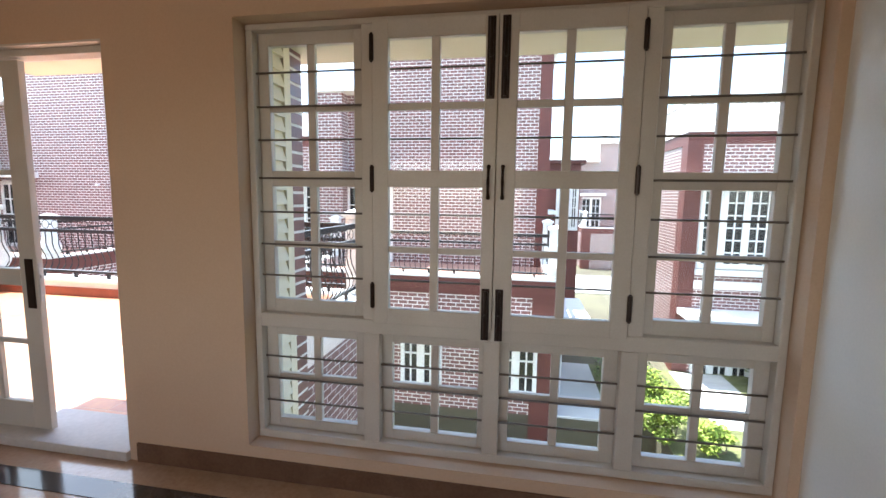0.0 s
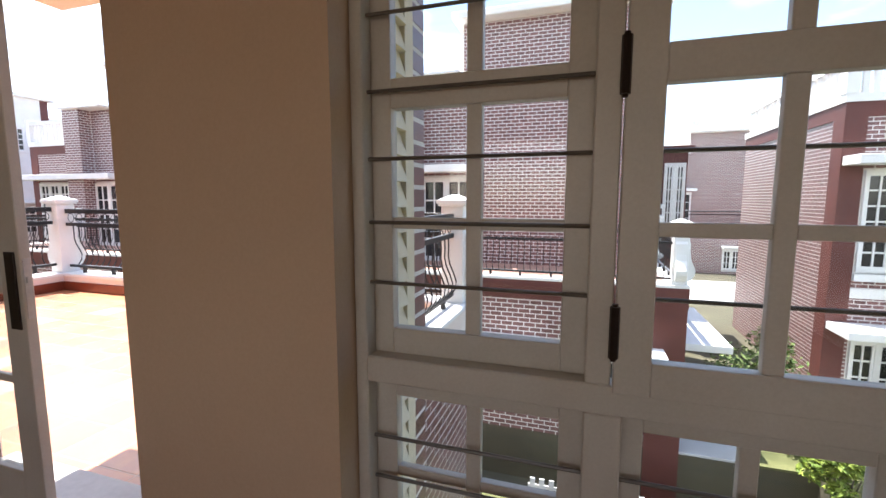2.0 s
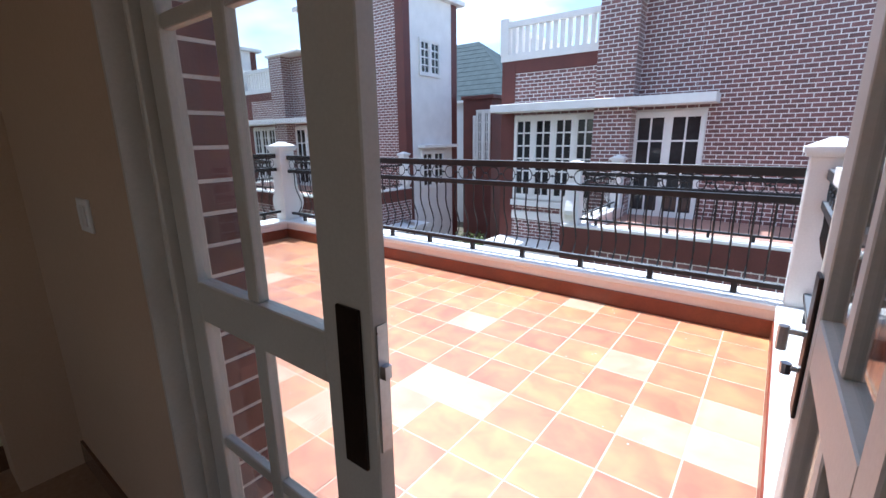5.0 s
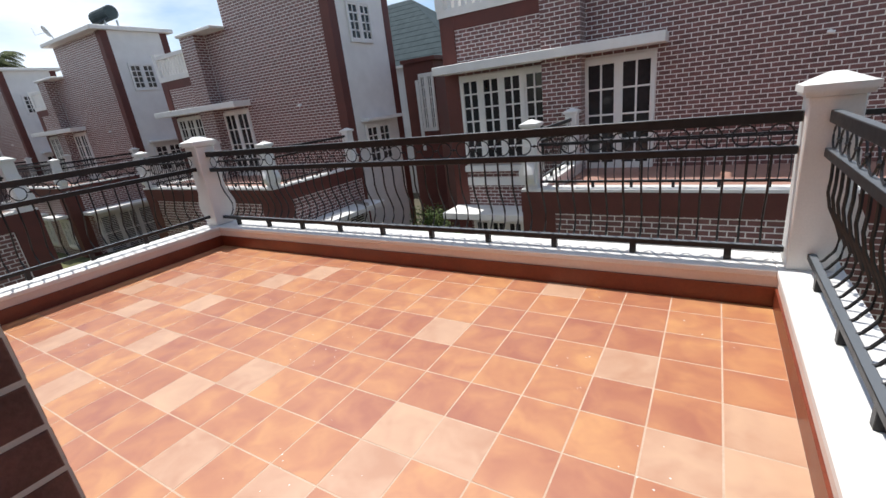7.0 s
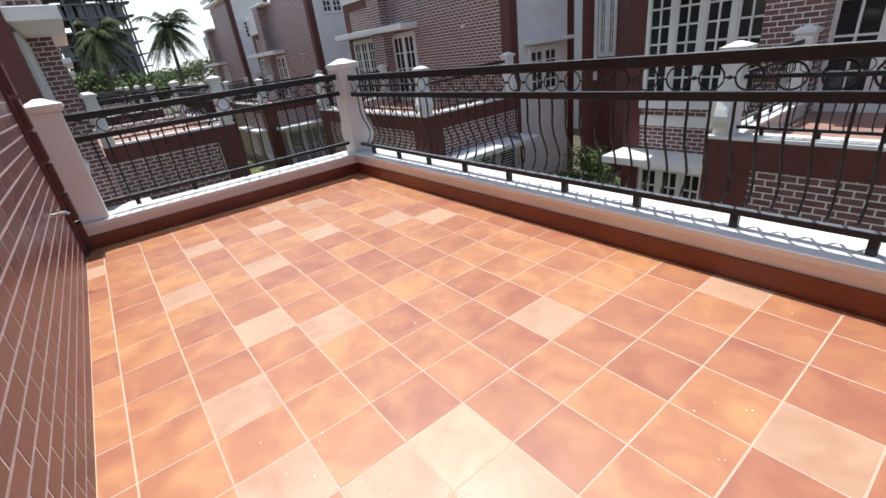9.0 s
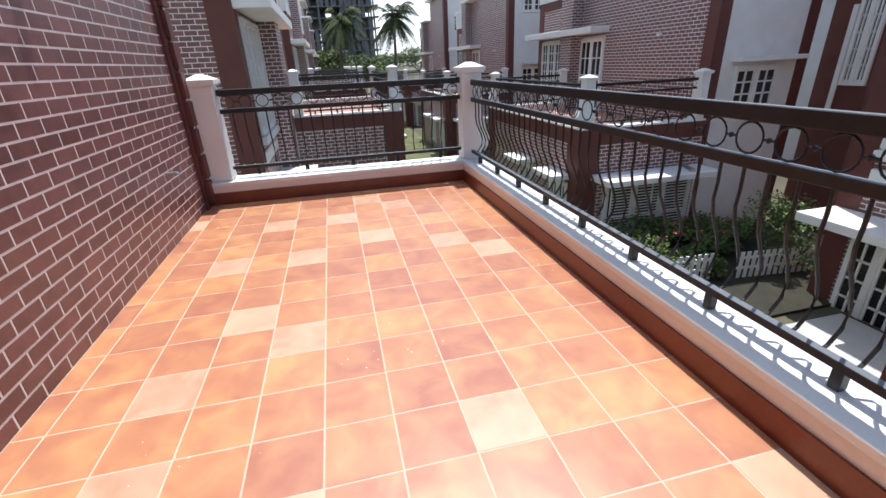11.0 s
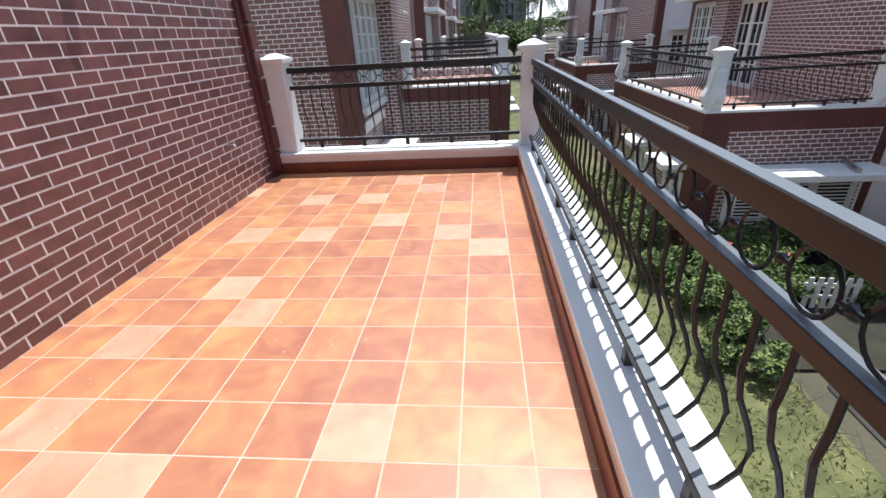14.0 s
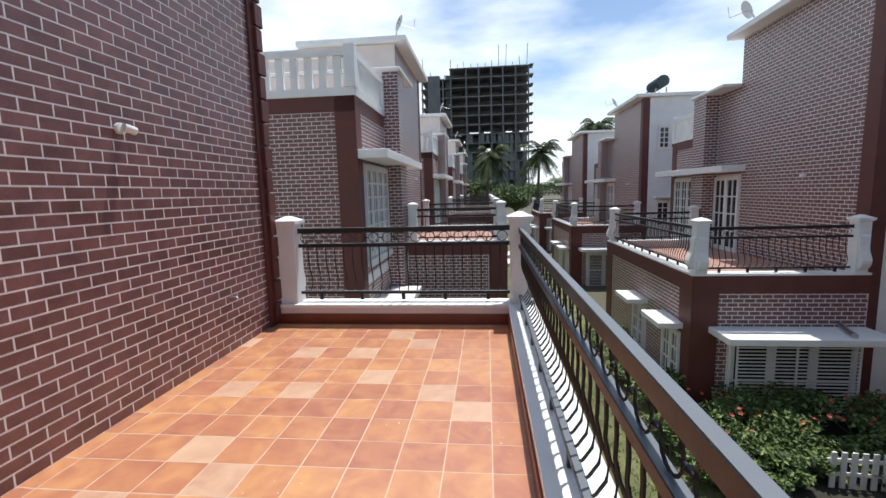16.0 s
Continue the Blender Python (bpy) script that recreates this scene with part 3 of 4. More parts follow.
switch = empty("light_switch", pose(-3.755, WALL_IN, 1.258))
boxes("plate", [(-0.05, 0.05, -0.009, 0.0, -0.05, 0.05)], M_PLASTIC, switch, bevel=0.002)
boxes("rocker", [(-0.03, -0.002, -0.014, -0.009, -0.03, 0.03), (0.002, 0.03, -0.014, -0.009, -0.03, 0.03)], M_PLASTIC, switch)
tagged(switch, "white plastic light switch plate on the wall by the door", "light switch")

# ---- own outer walls ----
structure(boxes("wall_outer", [
    (-8.1, DOOR[0], WALL_MID, WALL_OUT, -3.3, 6.5), (DOOR[1], WIN[0], WALL_MID, WALL_OUT, -3.3, 5.1), (WIN[1], 2.0, WALL_MID, WALL_OUT, -3.3, 3.9), (DOOR[0], DOOR[1], WALL_MID, WALL_OUT, DOOR[3], 5.1),
    (WIN[0], WIN[1], WALL_MID, WALL_OUT, WIN[3], 3.9), (WIN[0], WIN[1], WALL_MID, WALL_OUT, -3.3, WIN[2]), (DOOR[0], DOOR[1], WALL_MID, WALL_OUT, -3.3, -0.06)], M_MORTAR), "mortar face behind the bricks of the house", "wall")
structure(boxes("house_body", [(-8.1, -6.2, -4.0, WALL_MID, -3.3, 6.5), (-6.2, -5.06, -4.0, -3.6, -3.3, -0.5), (-5.06, 2.0, -4.0, -3.42, -3.3, 0.88), (-5.06, 2.0, -4.0, -3.42, 2.32, 3.9), (-5.06, 1.98, -3.42, WALL_MID, -3.3, -0.16), (-5.06, 2.0, -3.42, WALL_MID, 2.98, 3.9), (1.985, 2.0, -3.42, WALL_MID, -0.16, 2.98), (-5.06, -3.2, -3.42, WALL_MID, 3.9, 6.5)], M_WHITE), "white rendered body of the house", "house body")
structure(boxes("pier", [(DOOR[1] + 0.03, WIN[0] - 0.02, WALL_OUT, 2.80, -3.3, 5.1)], M_MORTAR), "projecting brick pier between window and door", "pier")
structure(boxes("roof_slab", [(-8.3, -6.2, -4.2, 2.7, 6.5, 6.68), (-5.06, -3.0, -4.2, 2.7, 6.5, 6.68), (-6.2, -5.06, 2.2, 2.7, 6.5, 6.68)], M_WHITE), "white roof slab with a small overhang", "roof")
structure(boxes("sunshade", [(-3.66, 1.95, WALL_OUT, 3.02, 2.575, 2.755)], M_CREAM, bevel=0.006), "cream sunshade slab over window and door", "sunshade")
# toothed quoin at the end of the brick wall
rows = [(-8.12, -7.90, WALL_OUT, WALL_OUT + 0.03, 0.0, 6.5)]
quoin = structure(boxes("quoin_strip", rows, M_MAROON), "maroon strip with toothed blocks at the wall's end", "quoin")
k, z = 0, 0.05
while z < 6.3:
    boxes("block", [(-8.13 - 0.04 * (k % 2), -7.99, WALL_OUT + 0.03, WALL_OUT + 0.075, z, z + 0.26)], M_MAROON, quoin, bevel=0.006)
    z += 0.29
    k += 1
# cream reveal outside the window: painted brick courses, each leaning out a little, beside a smooth strip
edge = structure(boxes("window_reveal", [(WIN[0] - 0.018, WIN[0], WALL_OUT, 2.50, -0.2, 2.56), (WIN[0] - 0.018, WIN[0] + 0.022, 2.50, 2.575, -0.2, 2.56)], M_CREAM), "cream painted edge with ridged courses outside the window", "reveal")
bm = bmesh.new()
lower = [bm.verts.new(p) for p in ((0, WALL_OUT + 0.004, 0.006), (0.032, WALL_OUT + 0.004, 0.006), (0.032, 2.499, 0.006), (0, 2.499, 0.006))]
upper = [bm.verts.new(p) for p in ((0, WALL_OUT + 0.004, 0.088), (0.004, WALL_OUT + 0.004, 0.088), (0.004, 2.499, 0.088), (0, 2.499, 0.088))]
bm.faces.new(lower[::-1])
bm.faces.new(upper)
for k in range(4):
    bm.faces.new((lower[k], lower[(k + 1) % 4], upper[(k + 1) % 4], upper[k]))
course = finish(bm, M_CREAM, "brick")
for k in range(-2, 28):
    shared("brick", course, edge, pose(WIN[0] - 0.002, 0, k * COURSE))

# ---- terrace ----
FX0, FX1, FY0, FY1 = -8.09, -2.0, WALL_OUT, 5.49
terrace = structure(boxes("terrace_floor", [(FX0, FX1, FY0, FY1, -0.14, -0.0005)], M_GROUT), "terracotta tiled terrace floor with pale joints", "floor")
structure(boxes("terrace_base", [(-8.41, -1.70, WALL_OUT, 5.80, -3.3, -0.14)], M_MORTAR), "brick base storey under the terrace", "wall")
PT = 0.216
for row in [(-8.41, FX0, WALL_OUT, 5.80, -0.14, PT), (FX0, FX1, FY1, 5.80, -0.14, PT), (FX1, -1.70, WALL_OUT + 0.45, 5.80, -0.14, PT)]:
    structure(boxes("parapet", [row], M_PARAPET), "low pinkish cream parapet round the terrace", "parapet")
for row in [(-8.44, FX0 + 0.012, WALL_OUT, 5.83, PT, PT + 0.045), (FX0 + 0.012, FX1 - 0.012, FY1 - 0.012, 5.83, PT, PT + 0.045), (FX1 - 0.012, -1.67, WALL_OUT + 0.45, 5.83, PT, PT + 0.045)]:
    structure(boxes("coping", [row], M_WHITE, bevel=0.006), "white painted coping on the parapet", "coping")
structure(boxes("skirting", [(FX0, FX0 + 0.014, WALL_OUT, FY1, -0.006, 0.140), (FX0 + 0.014, FX1 - 0.014, FY1 - 0.014, FY1, -0.006, 0.140), (FX1 - 0.014, FX1, WALL_OUT + 0.46, FY1, -0.006, 0.140)], M_SKIRT), "dark terracotta skirting round the terrace", "skirting")
CT = PT + 0.045
POST_AT = [(-8.27, 2.53), (-8.27, 5.64), (-1.85, 5.64), (-1.85, 2.98)]
LOBES = [(90,), (0, 90), (0, -90), (-90,)]
for (x, y), lobes in zip(POST_AT, LOBES):
    tagged(gate_post(pose(x, y, CT), None, lobes), "white painted square post with a pyramid cap", "post", "terrace posts")
tagged(railing("railing", pose(-8.14, 5.64, CT), 6.16), "dark iron railing with bellied bars and rings", "railing", "terrace railings")
tagged(railing("railing", Matrix(((0, -1, 0, -8.27), (1, 0, 0, 2.66), (0, 0, 1, CT + 0.03), (0, 0, 0, 1))), 2.85), "dark iron railing with bellied bars and rings", "railing", "terrace railings")
tagged(railing("railing", Matrix(((0, 1, 0, -1.85), (-1, 0, 0, 5.51), (0, 0, 1, CT), (0, 0, 0, 1))), 2.40), "dark iron railing with bellied bars and rings", "railing", "terrace railings")

cctv = empty("security_camera", pose(-5.82, WALL_OUT + PROUD, 2.27))
bm = bmesh.new()
tube(bm, [(0, 0, 0), (0, 0.03, 0)], 0.045, 14)
part("base", bm, M_PLASTIC, cctv)
bm = bmesh.new()
tube(bm, [(0.03, 0.07, 0.005), (-0.06, 0.09, -0.015)], 0.032, 14)
part("housing", bm, M_PLASTIC, cctv)
bm = bmesh.new()
tube(bm, [(-0.058, 0.0895, -0.0145), (-0.066, 0.0915, -0.0165)], 0.022, 14)
part("lens", bm, M_DARKROOM, cctv, "dark lens")
bm = bmesh.new()
tube(bm, [(0, 0.03, 0), (0.0, 0.075, 0.0)], 0.014, 8)
part("arm", bm, M_PLASTIC, cctv)
tagged(cctv, "small white security camera on the brick wall", "security camera")
tap = empty("wall_tap", pose(-7.05, WALL_OUT + PROUD, 0.62))
bm = bmesh.new()
tube(bm, [(0, 0, 0), (0, 0.09, 0), (0, 0.11, -0.02)], 0.013, 8)
part("spout", bm, M_STEEL, tap)
bm = bmesh.new()
tube(bm, [(-0.03, 0.05, 0.03), (0.03, 0.05, 0.03)], 0.006, 6)
tube(bm, [(0, 0.05, 0), (0, 0.05, 0.03)], 0.006, 6)
part("knob", bm, M_STEEL, tap)
tagged(tap, "small metal tap low on the brick wall", "tap")


# ---- the houses of both rows ----
def house_window(parent, m, width, z0, z1, panels, rows_n, cols=2, name="window"):
    """White window on a wall: m has u along, v up, w out; each panel is a glazed sash."""
    fr = [(0, width, 0.0, 0.07, z0, z0 + 0.07), (0, width, 0.0, 0.07, z1 - 0.07, z1)]
    step = width / panels
    for k in range(panels + 1):
        c = min(max(k * step, 0.04), width - 0.04)
        fr.append((c - 0.04, c + 0.04, 0.0, 0.07, z0 + 0.07, z1 - 0.07))
    turn = Matrix(((1, 0, 0, 0), (0, 0, 1, 0), (0, 1, 0, 0), (0, 0, 0, 1)))
    mm = m @ turn
    root = empty(name)
    root.parent = parent
    for r in fr:
        boxes("frame_bar", [r], M_WHITE, root, m=mm)
    for k in range(panels):
        a, b = k * step + 0.04, (k + 1) * step - 0.04
        rows = [(a, a + 0.05, 0.01, 0.055, z0 + 0.07, z1 - 0.07), (b - 0.05, b, 0.01, 0.055, z0 + 0.07, z1 - 0.07), (a, b, 0.01, 0.055, z0 + 0.07, z0 + 0.13), (a, b, 0.01, 0.055, z1 - 0.13, z1 - 0.07)]
        for q in range(1, cols):
            c = a + (b - a) * q / cols
            rows.append((c - 0.019, c + 0.019, 0.015, 0.05, z0 + 0.13, z1 - 0.13))
        for q in range(1, rows_n):
            c = z0 + 0.1 + (z1 - z0 - 0.2) * q / rows_n
            rows.append((a + 0.05, b - 0.05, 0.015, 0.05, c - 0.019, c + 0.019))
        boxes("sash", rows, M_WHITE, root, m=mm)
        boxes("pane", [(a + 0.04, b - 0.04, 0.012, 0.02, z0 + 0.1, z1 - 0.1)], M_DARKROOM, root, m=mm)
    return root


def build_house():
    h = empty("house")
    lo = -4.1
    for r in ((-8.1, -3.2, -0.55, WALL_OUT, lo, 6.5), (-3.2, -1.13, -4.0, WALL_OUT, lo, 5.1), (-1.13, 1.62, -4.0, WALL_OUT, lo, 3.88), (-2.0, -1.13, WALL_OUT, 2.80, lo, 5.1)):
        boxes("wall", [r], M_MORTAR, h)
    boxes("terrace_wall", [(-8.28, -1.70, WALL_OUT, 5.80, lo, -0.06)], M_MORTAR, h)
    boxes("end_wall", [(-8.13, -8.1, -0.25, 2.05, lo, 6.5)], M_WHITE, h, "white rendered end wall")
    boxes("corner_strip", [(-8.15, -7.80, 2.05, WALL_OUT + 0.02, lo, 6.5)], M_MAROON, h, "maroon corner strip")
    boxes("corner_strip", [(1.24, 1.65, 1.90, WALL_OUT + 0.02, lo, 3.88)], M_MAROON, h, "maroon corner strip")
    boxes("corner_strip", [(-8.15, -8.1, -0.57, -0.25, lo, 6.5)], M_MAROON, h, "maroon corner strip")
    boxes("band", [(-1.13, 1.65, 1.9, WALL_OUT + 0.015, 3.55, 3.88), (1.61, 1.648, -4.0, 1.9, 3.55, 3.88)], M_MAROON, h, "maroon band under the roof edge")
    boxes("band", [(-8.31, -8.27, 2.36, 5.83, -0.16, PT - 0.002), (-8.27, -1.71, 5.79, 5.83, -0.16, PT - 0.002), (-1.71, -1.67, 2.83, 5.83, -0.16, PT - 0.002)], M_MAROON, h, "maroon band under the terrace")
    for x, y in ((-8.0, 5.52), (-1.98, 5.52)):
        boxes("corner_strip", [(x - 0.30, x + 0.30, y - 0.25, y + 0.30, lo, -0.16)], M_MAROON, h, "maroon corner strip")
    boxes("roof", [(-8.35, -2.95, -0.85, 2.75, 6.5, 6.68)], M_WHITE, h, "white roof slab", 0.02)
    boxes("roof", [(-3.2, -1.05, -4.1, 2.9, 5.1, 5.2)], M_WHITE, h, "white coping slab", 0.02)
    boxes("sunshade", [(-3.66, 1.62, WALL_OUT, 3.05, 2.52, 2.72)], M_WHITE, h, "white sunshade slab", 0.01)
    # white balustrade of the roof terrace
    bal = empty("balustrade")
    bal.parent = h
    bal["label"] = "white concrete balustrade"
    for r in [(-1.13, 1.68, 2.22, 2.40, 3.88, 4.06), (-1.13, 1.68, 2.22, 2.40, 4.72, 4.86), (1.50, 1.68, -4.0, 2.22, 3.88, 4.06), (1.50, 1.68, -4.0, 2.22, 4.72, 4.86),
                               (1.46, 1.70, 2.18, 2.42, 4.06, 4.95), (-1.13, -0.95, 2.22, 2.40, 4.06, 4.72)]:
        boxes("rail" if r[5] - r[4] < 0.3 else "pier", [r], M_WHITE, bal)
    bm = bmesh.new()
    box(bm, -0.055, 0.055, -0.04, 0.04, 4.06, 4.72)
    slat = finish(bm, M_WHITE, "baluster")
    for k in range(12):
        shared("baluster", slat, bal, pose(-0.82 + k * 0.195, 2.31, 0))
    bm = bmesh.new()
    box(bm, -0.085, 0.085, -0.04, 0.04, 4.06, 4.72)
    broad = finish(bm, M_WHITE, "baluster")
    for k in range(18):
        shared("baluster", broad, bal, pose(1.59, 2.0 - k * 0.33, 0, 0, 0, 90))
    # pale walls behind the balustrade
    boxes("stair_wall", [(-1.126, -1.09, -4.0, 2.2, 4.0, 5.08), (-3.196, -3.16, -4.0, 2.33, 5.2, 6.48)], M_PARAPET, h, "pale rendered wall behind the balustrade")
    # openings
    north = face_north(WALL_OUT + 0.004)
    west = face_west(-8.134)
    house_window(h, north @ Matrix.Translation((-1.20, 0, 0)), 2.30, 0.18, 2.42, 4, 6)
    house_window(h, north @ Matrix.Translation((1.98, 0, 0)), 1.46, 0.0, 2.40, 2, 4, name="door")
    boxes("sill", [(-1.13, 1.24, WALL_OUT, WALL_OUT + 0.12, -0.02, 0.14)], M_WHITE, h)
    house_window(h, west @ Matrix.Translation((-1.62, 0, 0)), 1.12, 3.95, 5.15, 2, 4)
    house_window(h, west @ Matrix.Translation((-1.62, 0, 0)), 1.3, 0.1, 1.45, 2, 4)
    boxes("sunshade", [(-8.45, -8.13, -0.25, 1.75, 1.55, 1.66)], M_WHITE, h, "white sunshade slab", 0.01)
    # ground storey under the wing and the terrace
    boxes("sunshade", [(-1.1, 1.62, WALL_OUT, 3.3, -1.15, -0.98)], M_WHITE, h, "white sunshade slab", 0.01)
    house_window(h, north @ Matrix.Translation((-1.15, 0, 0)), 2.0, -3.1, -1.35, 4, 4)
    boxes("band", [(-1.1, 1.24, WALL_OUT, WALL_OUT + 0.03, -0.42, -0.2)], M_WHITE, h, "white plaster band")
    north_t = face_north(5.804)
    for u in (6.9, 4.7):
        house_window(h, north_t @ Matrix.Translation((u, 0, 0)), 0.95, -2.45, -1.15, 2, 3)
        boxes("sunshade", [(-u - 1.05, -u + 0.1, 5.80, 6.35, -1.05, -0.92)], M_WHITE, h, "white sunshade slab", 0.01)
    west_t = face_west(-8.284)
    house_window(h, west_t @ Matrix.Translation((-5.0, 0, 0)), 2.5, -3.0, -1.15, 3, 2, 1)
    boxes("sunshade", [(-9.15, -8.28, 2.36, 5.45, -1.02, -0.88)], M_WHITE, h, "white sunshade slab", 0.01)
    grille = empty("window_grille")
    grille.parent = h
    grille["label"] = "white steel window grille"
    for y in (2.5, 3.72, 4.9):
        boxes("upright", [(-8.47, -8.45, y, y + 0.04, -3.0, -1.1)], M_WHITE, grille)
    bm = bmesh.new()
    box(bm, -8.470, -8.450, 2.54, 4.9, -0.013, 0.013)
    bar = finish(bm, M_WHITE, "bar")
    for k in range(24):
        shared("bar", bar, grille, pose(0, 0, -2.93 + k * 0.078))
    # terrace
    boxes("terrace_floor", [(-8.0, -2.0, WALL_OUT, 5.50, -0.06, 0.0)], M_OLDTILE, h, "terracotta tiled terrace")
    boxes("parapet", [(-8.28, -8.0, WALL_OUT, 5.80, -0.06, PT), (-8.0, -2.0, 5.50, 5.80, -0.06, PT), (-2.0, -1.70, 2.82, 5.80, -0.06, PT)], M_PARAPET, h)
    boxes("coping", [(-8.31, -7.98, WALL_OUT, 5.83, PT, CT), (-7.98, -2.02, 5.48, 5.83, PT, CT), (-2.02, -1.67, 2.82, 5.83, PT, CT)], M_WHITE, h, "white coping")
    for (x, y), lobes in zip(POST_AT, LOBES):
        gate_post(pose(max(x, -8.15), y, CT), h, lobes)
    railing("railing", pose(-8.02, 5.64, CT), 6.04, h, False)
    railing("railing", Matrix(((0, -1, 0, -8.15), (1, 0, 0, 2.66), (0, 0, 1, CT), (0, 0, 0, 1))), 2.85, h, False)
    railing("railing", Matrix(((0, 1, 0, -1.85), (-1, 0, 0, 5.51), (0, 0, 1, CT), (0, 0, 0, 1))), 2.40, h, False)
    # entrance bay beside the wing
    boxes("entrance_bay", [(-9.45, -8.15, -3.4, -1.0, lo, 3.3)], M_MAROON, h, "maroon rendered entrance bay")
    boxes("entrance_roof", [(-9.6, -8.15, -3.6, -0.85, 3.3, 3.42)], M_MAROON, h)
    house_window(h, face_north(-0.996) @ Matrix.Translation((8.8, 0, 0)), 0.6, 0.9, 2.9, 2, 5)
    boxes("lattice", [(-8.75, -8.62, -0.996, -0.97, 0.2, 2.7)], M_WHITE, h, "white lattice panel")
    # bricks
    holes_n = [(-1.22, 1.12, 0.0, 2.44), (1.96, 3.46, 0.0, 2.42), (-1.17, 0.87, -3.2, -1.33)]
    south_wing = face_east(1.622)
    WIDE = 0.0150
    me = brick_mesh("brick_facing", [
        (face_north(WALL_OUT), brick_cells(-1.24, 1.12, -3.2, 3.56, holes_n, joint=WIDE)),
        (face_north(WALL_OUT), brick_cells(2.0, 3.2, -0.06, 5.1, holes_n, joint=WIDE)),
        (face_north(WALL_OUT), brick_cells(3.2, 7.80, 0.0, 6.48, holes_n, joint=WIDE)),
        (face_north(2.80), brick_cells(1.13, 2.0, -3.2, 5.08, joint=WIDE)),
        (face_east(-1.13), brick_cells(2.36, 2.80, -3.2, 5.08, joint=WIDE)),
        (face_west(-2.0), brick_cells(-2.80, -2.36, 0.0, 5.08, joint=WIDE)),
        (south_wing, brick_cells(-4.0, 1.91, -3.2, 3.56, joint=WIDE)),
        (face_north(5.80), brick_cells(2.26, 7.72, -4.05, -0.15, [(6.88, 7.88, -2.5, -1.1), (4.68, 5.68, -2.5, -1.1)], joint=WIDE)),
        (face_west(-8.28), brick_cells(-5.28, -2.36, -3.2, -0.15, [(-5.05, -2.45, -3.2, -1.1)], joint=WIDE)),
        (face_east(-1.70), brick_cells(2.82, 5.25, -3.2, -0.17, joint=WIDE)),
    ])
    ob = shared("brick_facing", me, h, Matrix(), "brown-red brick facing with pale joints")
    # camera on the brick wall
    bm = bmesh.new()
    tube(bm, [(-6.2, WALL_OUT, 2.3), (-6.2, WALL_OUT + 0.06, 2.3)], 0.04, 10)
    tube(bm, [(-6.15, WALL_OUT + 0.08, 2.3), (-6.26, WALL_OUT + 0.10, 2.28)], 0.035, 10)
    part("security_camera", bm, M_PLASTIC, h, "small white security camera")
    # satellite dish on the roof
    bm = bmesh.new()
    tube(bm, [(-3.6, 2.3, 6.68), (-3.6, 2.35, 6.95), (-3.45, 2.4, 7.2)], 0.025, 6)
    tube(bm, [(-3.45, 2.4, 7.2), (-3.45, 2.95, 7.0), (-3.45, 3.0, 7.3)], 0.012, 5)
    part("dish_mast", bm, M_STEEL, h)
    bm = bmesh.new()
    ringv = []
    for r in range(4):
        rad = r * 0.08
        ringv.append([bm.verts.new((-3.45 + rad * math.cos(a), 2.42 + rad * rad * 0.9 + 0.5 * rad * math.sin(a), 7.2 + rad * math.sin(a))) for a in [k * math.tau / 14 for k in range(14)]])
    for r in range(3):
        for k in range(14):
            try:
                bm.faces.new([ringv[r][k], ringv[r][(k + 1) % 14], ringv[r + 1][(k + 1) % 14], ringv[r + 1][k]])
            except ValueError:
                pass
    bmesh.ops.remove_doubles(bm, verts=list(bm.verts), dist=0.001)
    part("satellite_dish", bm, M_GREYPAINT, h)
    return h


HOUSE_STEP, OPP_STEP, OPP_DROP = 13.9, 13.45, -0.40
house = build_house()
tagged(house, "brick and white row house with railed terrace and sunshades", "house", "row houses")
for k in (2, 3, 4):
    copy_thing(house, pose(-HOUSE_STEP * k, 0, 0))
for k in (-1, 0, 1, 2, 3):
    copy_thing(house, pose(-7.0 - OPP_STEP * k, 15.37, OPP_DROP, 0, 0, 180))
copy_thing(house, pose(3.0, 38.0, -0.6, 0, 0, 180))
house.matrix_basis = pose(-HOUSE_STEP, 0, 0)

# water heater on a roof of the opposite row
heater = empty("water_heater", pose(-27.6, 14.3, 6.28))
for x in (-0.5, 0.5):
    boxes("leg", [(x - 0.03, x + 0.03, -0.3, -0.24, 0, 0.55)], M_STEEL, heater)
    boxes("leg", [(x - 0.03, x + 0.03, 0.24, 0.3, 0, 0.55)], M_STEEL, heater)
bm = bmesh.new()
tube(bm, [(-0.85, 0, 0.82), (-0.8, 0, 0.82), (0.8, 0, 0.82), (0.85, 0, 0.82)], [0.2, 0.3, 0.3, 0.2], 16)
part("tank", bm, M_SLATE, heater)
bm = bmesh.new()
box(bm, -0.8, 0.8, -1.5, -0.3, -0.03, 0.03)
ob = part("collector", bm, M_DARKROOM, heater, "dark glass collector panel")
ob.matrix_basis = pose(0, 0.1, 0.75, 28, 0, 0)
tagged(heater, "solar water heater with a grey tank on a roof", "water heater")

pipe = empty("pipe", pose(-11.85, 12.4, -1.235))
bm = bmesh.new()
tube(bm, [(-0.42, 0.16, 0), (0.42, -0.16, 0)], 0.05, 12)
part("tube", bm, M_STEEL, pipe)
bm = bmesh.new()
tube(bm, [(0.36, -0.137, 0), (0.44, -0.168, 0)], 0.06, 12)
part("collar", bm, M_STEEL, pipe)
tagged(pipe, "short grey metal pipe lying on the sunshade", "pipe")

